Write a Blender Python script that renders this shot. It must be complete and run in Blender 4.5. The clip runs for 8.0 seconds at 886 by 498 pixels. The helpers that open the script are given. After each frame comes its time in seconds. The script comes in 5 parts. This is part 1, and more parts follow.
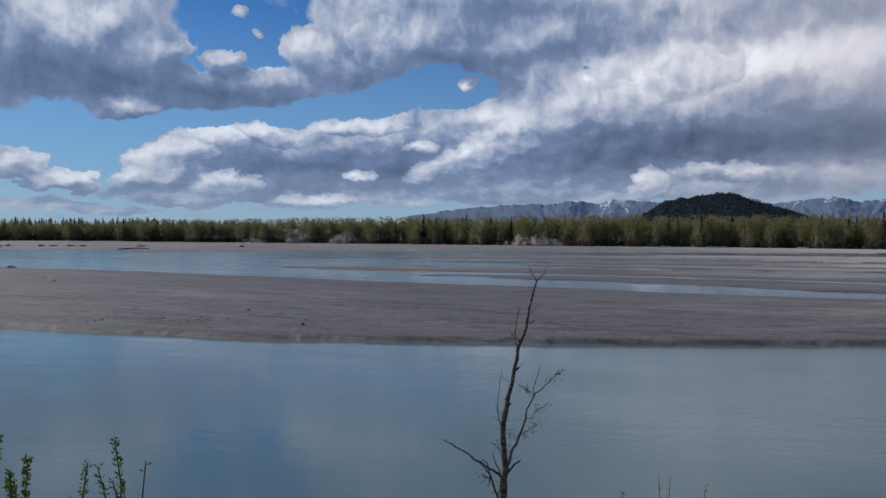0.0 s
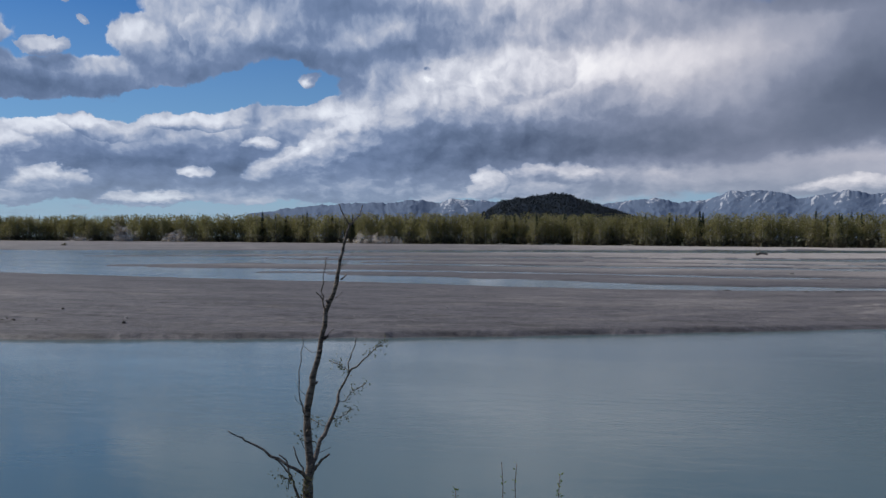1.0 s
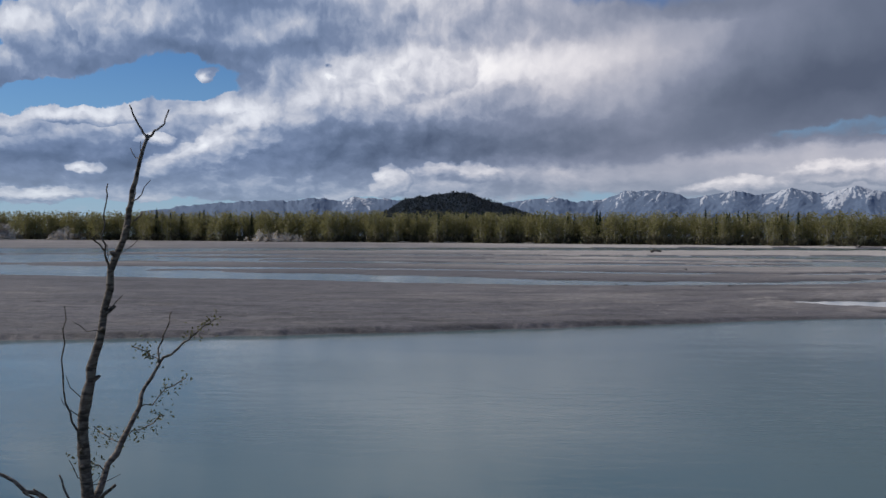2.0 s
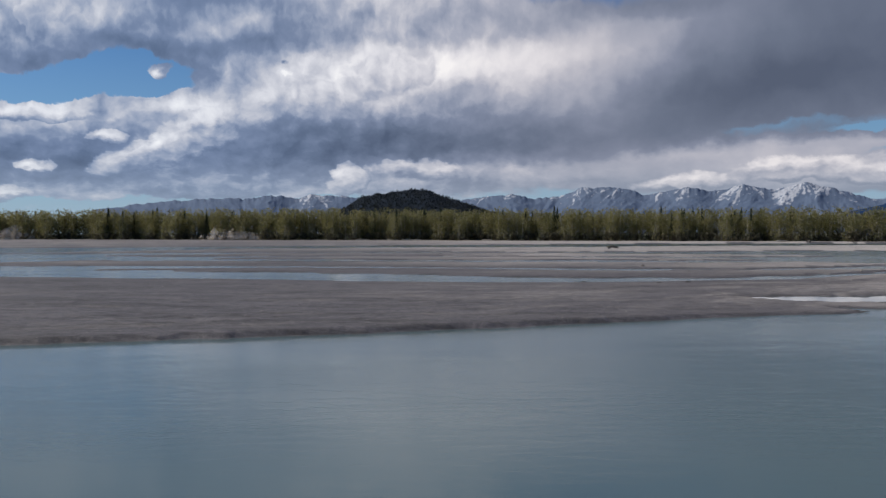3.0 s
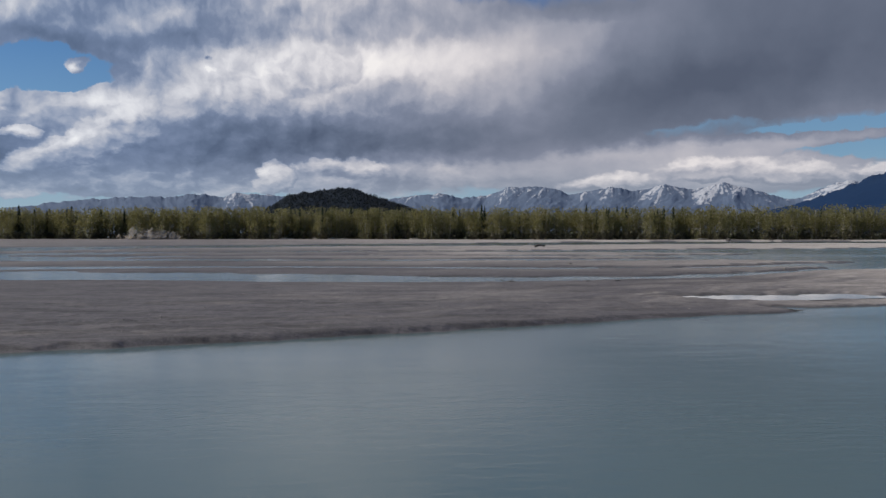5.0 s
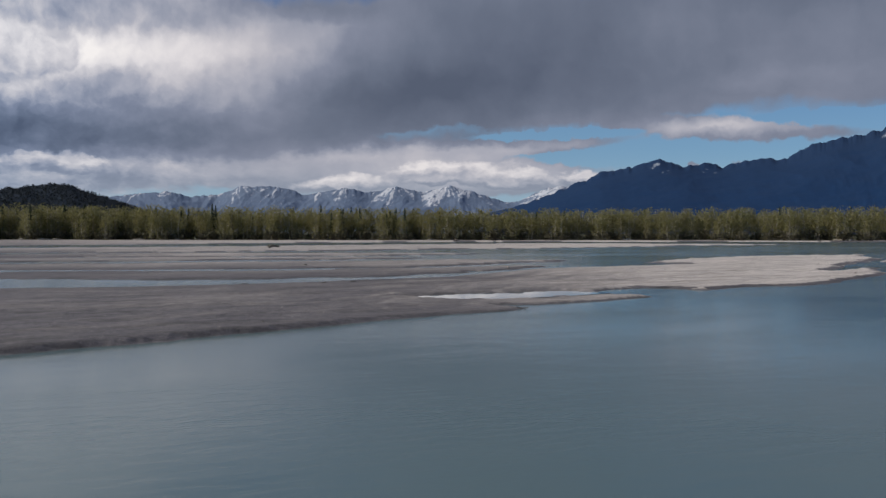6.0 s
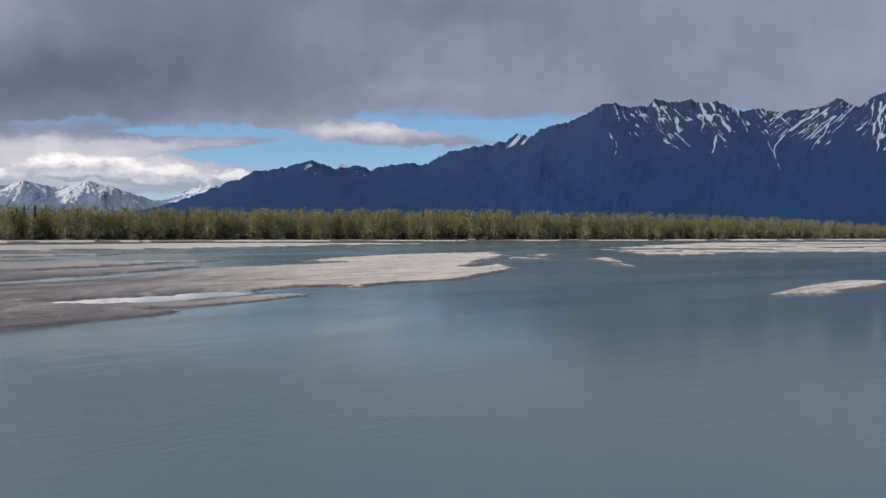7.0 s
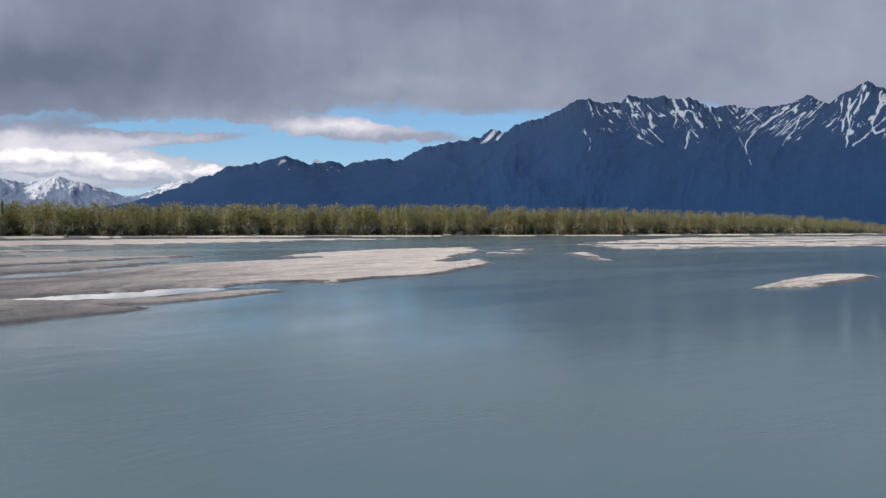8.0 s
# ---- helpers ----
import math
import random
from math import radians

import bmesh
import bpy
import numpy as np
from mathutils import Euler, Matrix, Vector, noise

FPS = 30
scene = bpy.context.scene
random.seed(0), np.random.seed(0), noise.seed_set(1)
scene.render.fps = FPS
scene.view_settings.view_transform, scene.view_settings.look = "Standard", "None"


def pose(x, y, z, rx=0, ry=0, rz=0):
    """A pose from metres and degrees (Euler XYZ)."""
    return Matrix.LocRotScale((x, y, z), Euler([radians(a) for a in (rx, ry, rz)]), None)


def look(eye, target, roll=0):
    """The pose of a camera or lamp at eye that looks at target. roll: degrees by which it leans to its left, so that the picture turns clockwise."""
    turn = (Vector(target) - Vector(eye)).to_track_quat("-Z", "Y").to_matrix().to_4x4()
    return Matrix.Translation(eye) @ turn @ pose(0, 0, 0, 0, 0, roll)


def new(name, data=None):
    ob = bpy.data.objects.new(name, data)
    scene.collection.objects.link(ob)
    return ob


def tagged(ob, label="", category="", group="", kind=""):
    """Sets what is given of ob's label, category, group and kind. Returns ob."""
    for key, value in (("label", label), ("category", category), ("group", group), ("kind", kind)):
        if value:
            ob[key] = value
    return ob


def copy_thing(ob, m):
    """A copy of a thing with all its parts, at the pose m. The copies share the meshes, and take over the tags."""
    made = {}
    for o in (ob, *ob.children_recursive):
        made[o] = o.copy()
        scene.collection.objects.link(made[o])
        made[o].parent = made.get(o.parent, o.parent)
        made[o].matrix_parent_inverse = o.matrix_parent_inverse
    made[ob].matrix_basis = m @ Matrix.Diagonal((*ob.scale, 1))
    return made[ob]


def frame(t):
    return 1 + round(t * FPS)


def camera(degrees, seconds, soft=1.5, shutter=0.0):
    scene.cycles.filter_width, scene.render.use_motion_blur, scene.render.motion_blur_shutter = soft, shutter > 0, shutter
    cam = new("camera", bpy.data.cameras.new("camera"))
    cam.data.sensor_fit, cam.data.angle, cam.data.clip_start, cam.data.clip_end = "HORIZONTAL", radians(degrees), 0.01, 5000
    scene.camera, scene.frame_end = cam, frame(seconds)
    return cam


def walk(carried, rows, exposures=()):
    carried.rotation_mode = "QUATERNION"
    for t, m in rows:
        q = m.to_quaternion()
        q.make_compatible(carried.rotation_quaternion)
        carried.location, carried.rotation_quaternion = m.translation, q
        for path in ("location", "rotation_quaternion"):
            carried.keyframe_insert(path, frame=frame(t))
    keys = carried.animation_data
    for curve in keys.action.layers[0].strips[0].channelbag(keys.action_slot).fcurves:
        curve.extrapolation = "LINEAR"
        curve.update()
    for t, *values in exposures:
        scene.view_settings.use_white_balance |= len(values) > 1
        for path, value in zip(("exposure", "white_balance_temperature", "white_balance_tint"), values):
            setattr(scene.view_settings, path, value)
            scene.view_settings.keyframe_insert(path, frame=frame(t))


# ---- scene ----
def aim(x, y, z, azimuth, pitch, roll):
    """A camera pose: azimuth clockwise from +y, pitch up, roll, in degrees."""
    return pose(x, y, z, 90 + pitch, 0, -azimuth) @ pose(0, 0, 0, 0, 0, -roll)


# ---- camera and its way ----
cam = camera(55.3, 8.0)
PATH = [
    (0, aim(0.00, 0.00, 6.00, -21.57, -0.74, -0.11)),
    (0.5, aim(-0.12, 0.66, 5.83, -16.37, -0.78, -0.14)),
    (1, aim(-0.21, 1.47, 5.58, -10.88, -0.82, -0.13)),
    (1.5, aim(-0.29, 2.36, 5.31, -5.91, -0.86, -0.06)),
    (1.7, aim(-0.31, 2.70, 5.24, -5.13, -0.87, -0.13)),
    (2.8, aim(-0.23, 4.38, 5.28, -2.05, -1.05, 0.09)),
    (3, aim(-0.22, 4.70, 5.25, -1.46, -1.09, 0.14)),
    (3.5, aim(-0.22, 5.52, 5.12, 0.00, -1.10, 0.15)),
    (4, aim(-0.10, 6.49, 5.07, 1.42, -1.14, 0.17)),
    (4.2, aim(-0.05, 6.88, 5.06, 2.02, -1.14, 0.20)),
    (5.3, aim(0.33, 8.98, 5.13, 5.26, -1.22, 0.15)),
    (5.5, aim(0.37, 9.34, 5.13, 9.55, -1.18, 0.18)),
    (5.7, aim(0.42, 9.69, 5.12, 14.65, -1.20, 0.25)),
    (6, aim(0.52, 10.24, 5.11, 21.27, -1.17, 0.03)),
    (6.2, aim(0.64, 10.62, 5.10, 25.75, -1.19, 0.01)),
    (6.5, aim(0.84, 11.17, 5.08, 32.64, -1.18, -0.03)),
    (6.7, aim(0.96, 11.44, 5.04, 38.22, -1.13, -0.14)),
    (6.8, aim(1.01, 11.57, 5.02, 40.68, -1.13, -0.13)),
    (6.9, aim(1.07, 11.70, 5.01, 43.17, -1.15, -0.16)),
    (7, aim(1.14, 11.83, 4.99, 44.42, -1.17, -0.09)),
    (7.1, aim(1.20, 11.96, 4.97, 45.23, -1.21, -0.15)),
    (7.2, aim(1.28, 12.09, 4.96, 45.44, -1.24, -0.06)),
    (7.5, aim(1.54, 12.48, 4.92, 46.03, -1.34, -0.00)),
    (8, aim(2.03, 13.14, 4.82, 46.13, -1.46, 0.00)),
]
# the clip's camera opens up and warms a little on the way
walk(cam, PATH, [(0.0, -0.17, 6350, 10), (1.0, -0.09, 6500, 10), (2.5, -0.06, 6700, 10), (3.5, -0.06, 6850, 10), (4.2, -0.07, 6900, 10), (5.5, -0.14, 6900, 10), (6.0, -0.10, 6900, 10),
                 (6.5, 0.11, 6950, 10), (7.0, 0.35, 7030, 10), (7.5, 0.53, 7050, 10), (8.0, 0.57, 7050, 10)])

# ---- sky, sun ----
SUN_AZ, SUN_EL = -80.0, 36.0


class Nodes:
    """Short hand for a node tree."""

    def __init__(self, tree):
        self.tree = tree

    def add(self, kind, **props):
        n = self.tree.nodes.new(kind)
        for k, v in props.items():
            if k == "inputs":
                for i, s in v.items():
                    self.feed(n.inputs[i], s)
            elif k == "op":
                n.operation = v
            elif k == "dims":
                n.noise_dimensions = v
            elif k == "blend":
                n.blend_type = v
            elif k == "mode":
                n.data_type = v
        return n

    def feed(self, socket, s):
        if isinstance(s, bpy.types.NodeSocket):
            self.tree.links.new(s, socket)
        else:
            socket.default_value = s

    def m(self, op, a, b=0.0, c=0.0):
        n = self.add("ShaderNodeMath", op=op)
        for i, s in enumerate((a, b, c)):
            self.feed(n.inputs[i], s)
        return n.outputs[0]

    def v(self, op, a, b=(0, 0, 0)):
        n = self.add("ShaderNodeVectorMath", op=op)
        self.feed(n.inputs[0], a)
        self.feed(n.inputs[1], b)
        return n.outputs[0]

    def noise(self, vec, scale, detail=4.0, rough=0.55, lac=2.0, dist=0.0):
        n = self.add("ShaderNodeTexNoise")
        self.feed(n.inputs["Vector"], vec)
        for k, s in (("Scale", scale), ("Detail", detail), ("Roughness", rough), ("Lacunarity", lac), ("Distortion", dist)):
            self.feed(n.inputs[k], s)
        return n

    def puffs(self, vec, scale):
        n = self.add("ShaderNodeTexVoronoi")
        n.feature, n.normalize = "SMOOTH_F1", True
        self.feed(n.inputs["Vector"], vec)
        for k2, s in (("Scale", scale), ("Detail", 3.0), ("Roughness", 0.55), ("Smoothness", 0.5)):
            self.feed(n.inputs[k2], s)
        return n.outputs["Distance"]

    def step(self, x, lo, hi, a=0.0, b=1.0):
        n = self.add("ShaderNodeMapRange")
        n.interpolation_type = "SMOOTHSTEP"
        for i, s in enumerate((x, lo, hi, a, b)):
            self.feed(n.inputs[i], s)
        return n.outputs[0]

    def mix(self, f, a, b, blend="MIX"):
        n = self.add("ShaderNodeMix", mode="RGBA", blend=blend)
        self.feed(n.inputs[0], f)
        self.feed(n.inputs[6], a if isinstance(a, bpy.types.NodeSocket) else (*a, 1))
        self.feed(n.inputs[7], b if isinstance(b, bpy.types.NodeSocket) else (*b, 1))
        return n.outputs[2]

    def blobs(self, p, rows):
        """The sum of soft ellipses: centre, half widths, tilt, weight."""
        total = None
        for a, e, ra, re, tilt, w in rows:
            mp = self.add("ShaderNodeMapping")
            mp.vector_type = "TEXTURE"
            mp.inputs["Location"].default_value = (a, e, 0)
            mp.inputs["Rotation"].default_value = (0, 0, radians(tilt))
            mp.inputs["Scale"].default_value = (ra, re, 1)
            self.feed(mp.inputs["Vector"], p)
            g = self.add("ShaderNodeTexGradient")
            g.gradient_type = "SPHERICAL"
            self.feed(g.inputs[0], mp.outputs[0])
            total = self.m("MULTIPLY_ADD", g.outputs[1], w, total if total is not None else 0.0)
        return total


# cloud masses of the sky: azimuth, elevation, half widths, tilt (degrees), weight
HEAPS_WEST = [
    (-45.74, 13.05, 8.56, 3.46, 0, 1.6), (-50.92, 11.54, 6.67, 4.46, 0, 1.4), (-42.17, 9.794, 8.34, 1.8, -3, 1.5), (-34.85, 9.779, 6.13, 1.3, 0, 1.3),
    (-28.94, 10.84, 6.73, 1.46, 10, 1.4), (-30.62, 12.53, 2.46, 1.43, -25, 2), (-39.44, 11.88, 2.07, 0.694, 0, 1), (-36.03, 11.55, 1.36, 0.602, 0, 2),
    (-35.05, 14.51, 0.938, 0.485, 0, 1.8), (-33.82, 13.25, 0.729, 0.458, 0, 1.8), (-42.01, 8.201, 2.52, 0.98, 0, 2), (-19.93, 10.26, 1.3, 0.738, 0, 2),
    (-30.82, 5.144, 11.1, 2.77, 2, 1.7), (-37.9, 5.62, 4.22, 1.67, 14, 1.2), (-40.58, 3.959, 2.73, 1.15, 0, 1.2),
]
HEAPS_MID = [
    (-22.49, 14.62, 8.72, 3.27, 0, 1.8), (-26.67, 14.21, 3.59, 3.38, 0, 1.3), (-12.64, 14.09, 11.9, 4.06, 0, 2), (-13, 10.15, 5.03, 2.92, 0, 1.4),
    (-22.11, 6.722, 7.98, 1.96, 8, 1.5), (-16.38, 6.131, 7.92, 3.57, 10, 2), (-7.854, 8.535, 9.34, 4.71, 0, 1.8),
]
PUFFS_LOW = [
    (-48.44, 4.482, 2.43, 1.02, 0, 2), (-46.99, 3.576, 1.62, 0.825, 0, 2), (-44.99, 3.808, 1.42, 0.663, 0, 2), (-44.51, 3.226, 1.3, 0.491, 0, 1.6),
    (-38.44, 2.33, 2.1, 0.511, 0, 1.5), (-39.48, 2.789, 4.5, 0.726, 0, 0.9), (-30.08, 2.559, 4.11, 0.679, 0, 1), (-47.37, 2.055, 4.03, 0.481, 0, 0.8),
    (-43.21, 1.695, 3.3, 0.355, 0, 0.8), (-35.59, 3.546, 3.6, 1.33, 0, 1.2), (-24.78, 2.659, 5.32, 0.609, 0, 0.8), (-17.14, 3.112, 6.06, 0.836, 0, 1),
    (37.82, 4.299, 0.986, 0.34, 0, 1.6), (40.95, 4.496, 0.748, 0.263, 0, 1.5),
]
DECK = [
    (-3.2, 10.99, 18.1, 6.21, 0, 2.5), (-10.72, 6.621, 17.6, 2.95, 0, 1.5), (4.421, 7.466, 18.1, 3.17, 3, 1.7), (18.95, 11.12, 15.6, 4.5, 8, 2.2),
    (12.62, 6.943, 10.9, 2.01, 8, 1.2), (18.99, 5.412, 10.2, 1.21, 7, 1.5), (23.92, 8.389, 8.28, 2.04, 6, 1.2), (31.85, 9.102, 11.1, 2.74, 2, 1.8),
    (26.41, 8.663, 15.8, 1.85, 1, 1.2), (18.31, 11.66, 24.9, 4.94, 2, 2.5), (48.11, 11.95, 22.9, 5.07, 0, 2.5), (57.98, 12.56, 25.4, 5.29, 0, 2.5),
    (72.18, 11.56, 15.3, 5.55, 0, 2.5),
]
LOW_EAST = [
    (-16.85, 3.663, 11.5, 1.53, 0, 1.1), (-0.9175, 3.826, 12.5, 1.67, 0, 1.3), (11.91, 4.005, 8.01, 1.56, 3, 1.2), (20.69, 3.581, 8.01, 1.85, 5, 1.5),
    (25.53, 4.003, 5.29, 1.78, 8, 1.5), (15.79, 3.841, 9.42, 1.89, 6, 1.7), (26.4, 3.574, 9.02, 1.51, 0, 1.7), (10.38, 5.223, 10.4, 0.91, 5, 1.2),
    (24.15, 5.505, 12.3, 0.672, 5, 1.4), (38.95, 6.581, 6.76, 0.897, -5, 1.6), (44.17, 6.119, 5.12, 0.517, -3, 1.2), (38.39, 6.692, 7.08, 0.892, -4, 1.5),
    (24.21, 5.676, 9.51, 0.699, 2, 1.5),
]
HEADS = [
    (-19.81, 5.209, 5.33, 1.14, 15, 1.8), (-16.95, 6.7, 4.55, 1.73, 20, 1.7), (-39.82, 5.059, 3.27, 1.51, 12, 1.6), (-41.02, 3.805, 2.11, 0.861, 0, 1.6),
    (-35.95, 3.577, 3.23, 1.03, 0, 1.7), (-33.03, 6.773, 3.3, 0.885, -8, 1.3), (-27.44, 7.397, 4.53, 0.672, 2, 1.4), (-23.18, 6.079, 1.6, 0.528, 0, 1.1),
    (-27.14, 4.205, 1.36, 0.454, 0, 1.3), (-29.89, 2.56, 3.37, 0.529, 0, 1.1), (-7.839, 3.624, 1.37, 1.26, 0, 1.7), (-3.079, 4.26, 4.12, 0.865, 0, 1),
    (-9.671, 8.778, 4.02, 1.68, 0, 0.8), (-4.841, 10.83, 3.85, 2.11, 10, 0.8), (-43.48, 13.1, 3.61, 1.67, 20, 1.1), (-26.1, 13.14, 2.27, 1.8, 0, 1.2),
]
HEADS_EAST = [
    (20.35, 4.016, 3.69, 1.07, 5, 0.9), (25.22, 3.807, 3.44, 1.17, 5, 0.9), (21.18, 4.045, 4.4, 1.04, 0, 1.2), (27.34, 3.58, 4.16, 0.833, 0, 1.2),
    (14.74, 3.204, 4.49, 0.724, 0, 1.4), (31.03, 3.745, 1.91, 0.608, 0, 1.5),
]
CLEAR = [
    (-34.48, 13.28, 5.43, 2.18, -8, -0.8), (-20.96, 9.968, 4.57, 1.63, 0, -1.2), (-35.94, 7.714, 7.5, 0.726, 2, -1), (-45.14, 6.165, 6.09, 1.45, 0, -1),
    (-27.81, 8.804, 4.9, 0.888, 0, -0.9), (-44.18, 4.813, 2.28, 1.4, 0, -0.7), (31.72, 5.036, 11.4, 0.567, 2, -1.2), (29.44, 6.535, 7.57, 0.413, 2, -1),
    (46.34, 7.236, 5.39, 0.437, 2, -1.1), (44.45, 7.088, 3.81, 0.599, -2, -0.9), (29.31, 6.575, 6.62, 0.395, 2, -1.2), (35.41, 4.897, 10.3, 0.52, 0, -1),
    (-12.15, 11.29, 0.595, 0.325, 0, -2.5), (42.33, 4.704, 5.55, 0.597, 0, -0.8),
]
# second row: unseen cloud above the view, added to darken the water's reflection
AROUND = [(75, 9, 14, 6, 0, 1.5), (26, 26, 26, 11, 0, 1.6)]
# where the clouds are lit, and where they lie in each other's shade
LIT_WEST = [
    (-43.81, 13.41, 4.9, 2.33, 0, 0.5), (-30.81, 7.34, 11.1, 0.963, 2, 0.2), (-40.33, 4.577, 3.77, 2.16, 0, 0.15), (-19.81, 5.209, 5.71, 1.29, 15, 0.25),
    (-17.53, 7.343, 4.93, 1.87, 20, 0.35), (-7.861, 10.69, 10, 3.21, 10, 0.42), (-4.318, 11.15, 5.21, 2.1, 0, 0.3), (-12.63, 8.86, 5.58, 2.21, 0, 0.25),
    (-25.53, 13.51, 3.79, 2.87, 0, 0.35), (-7.839, 3.772, 1.23, 1.26, 0, 0.3), (-27.21, 4.204, 1.51, 0.416, 0, 0.5), (-42.01, 8.236, 2.35, 0.91, 0, 0.4),
    (-30.62, 12.53, 2.08, 1.22, 0, 0.3), (-29.7, 2.561, 4.12, 0.68, 0, 0.3), (-19.81, 10.26, 1.14, 0.664, 0, 0.3),
]
LIT_EAST = [
    (-3.201, 10.62, 12.5, 3.48, 5, 0.42), (-9.998, 12.37, 10.8, 2.73, 0, 0.2), (1.754, 11.37, 6.07, 1.64, 0, 0.4), (21.68, 3.981, 7.24, 1.62, 5, 0.15),
    (-5.866, 4.071, 3.78, 1.51, 0, 0.25), (2.903, 4.201, 8.34, 0.986, 0, 0.25), (21.18, 4.193, 13.2, 1.86, 0, 0.36), (38.95, 6.73, 7.13, 1.05, 0, 0.36),
    (21.92, 5.543, 12.5, 0.89, 3, 0.36), (43.05, 9.666, 5.52, 0.944, 0, 0.12), (7.553, 11.58, 8.11, 4.29, 0, 0.38), (25.52, 3.956, 9.35, 1.49, 0, 0.2),
    (39.9, 6.826, 6.76, 1.12, 0, 0.22), (68.38, 11.56, 9.76, 4.37, 0, 0.08), (42.55, 9.82, 5.3, 1.1, 0, 0.1),
]
DIM_WEST = [
    (-41.16, 9.786, 8.11, 1.6, -3, -0.5), (-34.12, 9.663, 5.08, 1.23, 0, -0.35), (-28.94, 10.55, 5.24, 0.949, 0, -0.2), (-32.3, 4.711, 7.71, 1.86, 0, -0.36),
    (-24.4, 4.561, 5.7, 1.59, 0, -0.32), (-13.38, 12.52, 8.18, 1.29, 12, -0.36), (-7.845, 5.541, 14.4, 1.69, 3, -0.4), (2.383, 6.836, 7.01, 2.75, 0, -0.15),
    (-47.33, 9.93, 4.95, 2, 0, -0.2), (-15.26, 14.89, 11.2, 1.41, 0, -0.2),
]
DIM_EAST = [
    (-6.239, 6.437, 15.8, 1.72, 0, -0.32), (8.195, 6.111, 11.9, 1.72, 5, -0.3), (21.64, 9.906, 13.8, 5.14, 8, -0.68), (-8.475, 12.62, 7.05, 1, 5, -0.25),
    (12.59, 14.55, 6.86, 1.11, 0, -0.3), (-23.88, 6.063, 5.74, 1.59, 0, -0.15), (21.2, 8.834, 16.1, 2.4, 3, -0.22), (44.5, 14.65, 9.44, 1.39, 0, -0.16),
    (40.82, 11.9, 26, 5.75, 0, -0.06), (32.49, 10.08, 10.3, 3.73, 0, -0.16),
]
# mostly above the view: added to brighten or dim what the water reflects
OVERHEAD = [(-3, 22, 15, 9, 0, 0.40), (25, 24, 18, 11, 0, -0.35), (60, 14, 28, 9, 0, -0.12), (30, 20, 20, 10, 0, -0.42), (-6, 19, 13, 7, 0, 0.4)]


def make_sky():
    world = bpy.data.worlds.new("sky")
    scene.world = world
    world.use_nodes = True
    k = Nodes(world.node_tree)
    back = world.node_tree.nodes["Background"]
    air = k.add("ShaderNodeTexSky")
    air.sky_type, air.sun_disc = "NISHITA", False
    air.sun_elevation, air.sun_rotation = radians(SUN_EL), radians(SUN_AZ)
    air.altitude, air.air_density, air.dust_density, air.ozone_density = 300, 1.0, 0.4, 3.0
    blue = k.mix(1.0, air.outputs[0], (0.24, 0.49, 0.78), "MULTIPLY")
    way = k.add("ShaderNodeTexCoord").outputs["Generated"]
    xyz = k.add("ShaderNodeSeparateXYZ", inputs={0: way})
    az = k.m("MULTIPLY", k.m("ARCTAN2", xyz.outputs[0], xyz.outputs[1]), 57.2958)
    el = k.m("MULTIPLY", k.m("ARCSINE", xyz.outputs[2]), 57.2958)
    flat = k.add("ShaderNodeCombineXYZ", inputs={0: az, 1: el, 2: 0.0}).outputs[0]
    # heaped billows in the west, smooth sheets in the east
    sheet = k.step(az, -8.0, 14.0)
    rise = k.m("MULTIPLY", k.m("LOGARITHM", k.m("ADD", k.m("MAXIMUM", el, -2.0), 3.2), 2.71828), 1.35)
    wide = k.add("ShaderNodeCombineXYZ", inputs={0: k.m("MULTIPLY", az, 0.11), 1: rise, 2: 0.0}).outputs[0]
    w1 = k.v("SUBTRACT", k.noise(wide, 3.2, 3, 0.5).outputs["Color"], (0.5, 0.5, 0.5))
    w2 = k.v("SUBTRACT", k.noise(wide, 9.0, 6, 0.6).outputs["Color"], (0.5, 0.5, 0.5))
    warp = k.v("ADD", k.v("MULTIPLY", w1, (3.0, 1.1, 0.0)), k.v("MULTIPLY", w2, (1.5, 0.9, 0.0)))
    p = k.v("ADD", flat, warp)
    # billows: rounded heads of several sizes
    heap = k.v("ADD", wide, k.v("MULTIPLY", warp, (0.05, 0.09, 0.0)))

    def billow(q):
        coarse = k.m("SUBTRACT", 0.50, k.puffs(q, 5.0))
        small = k.m("SUBTRACT", k.noise(q, 6.0, 8, 0.58).outputs[0], 0.5)
        return k.m("MULTIPLY_ADD", small, 0.62, k.m("MULTIPLY", coarse, 0.9))

    def heaps(q):
        total = k.blobs(q, HEAPS_WEST)
        for rows in (HEAPS_MID, PUFFS_LOW, CLEAR):
            total = k.m("ADD", total, k.blobs(q, rows))
        return total

    lumps, lumps_sunward = billow(heap), billow(k.v("ADD", heap, (-0.05, 0.075, 0.0)))
    masses = k.m("ADD", heaps(p), k.m("ADD", k.blobs(p, DECK), k.m("ADD", k.blobs(p, LOW_EAST), k.blobs(p, AROUND))))
    broken = k.noise(wide, 1.1, 6, 0.6).outputs[0]
    high = k.step(el, 16.5, 24.0)
    body = k.m("MULTIPLY_ADD", lumps, k.m("MULTIPLY_ADD", sheet, -0.15, 0.70), masses)
    body = k.m("MULTIPLY_ADD", k.m("MULTIPLY", high, k.step(broken, 0.40, 0.60)), 1.2, body)
    cover = k.step(body, 0.12, k.m("MULTIPLY_ADD", sheet, 0.65, 0.36))
    # light and shade on the billows, lit from the upper left
    relief = k.m("SUBTRACT", lumps, lumps_sunward)
    swell = k.m("SUBTRACT", k.noise(heap, 1.7, 4, 0.5).outputs[0], k.noise(k.v("ADD", heap, (-0.11, 0.15, 0.0)), 1.7, 4, 0.5).outputs[0])
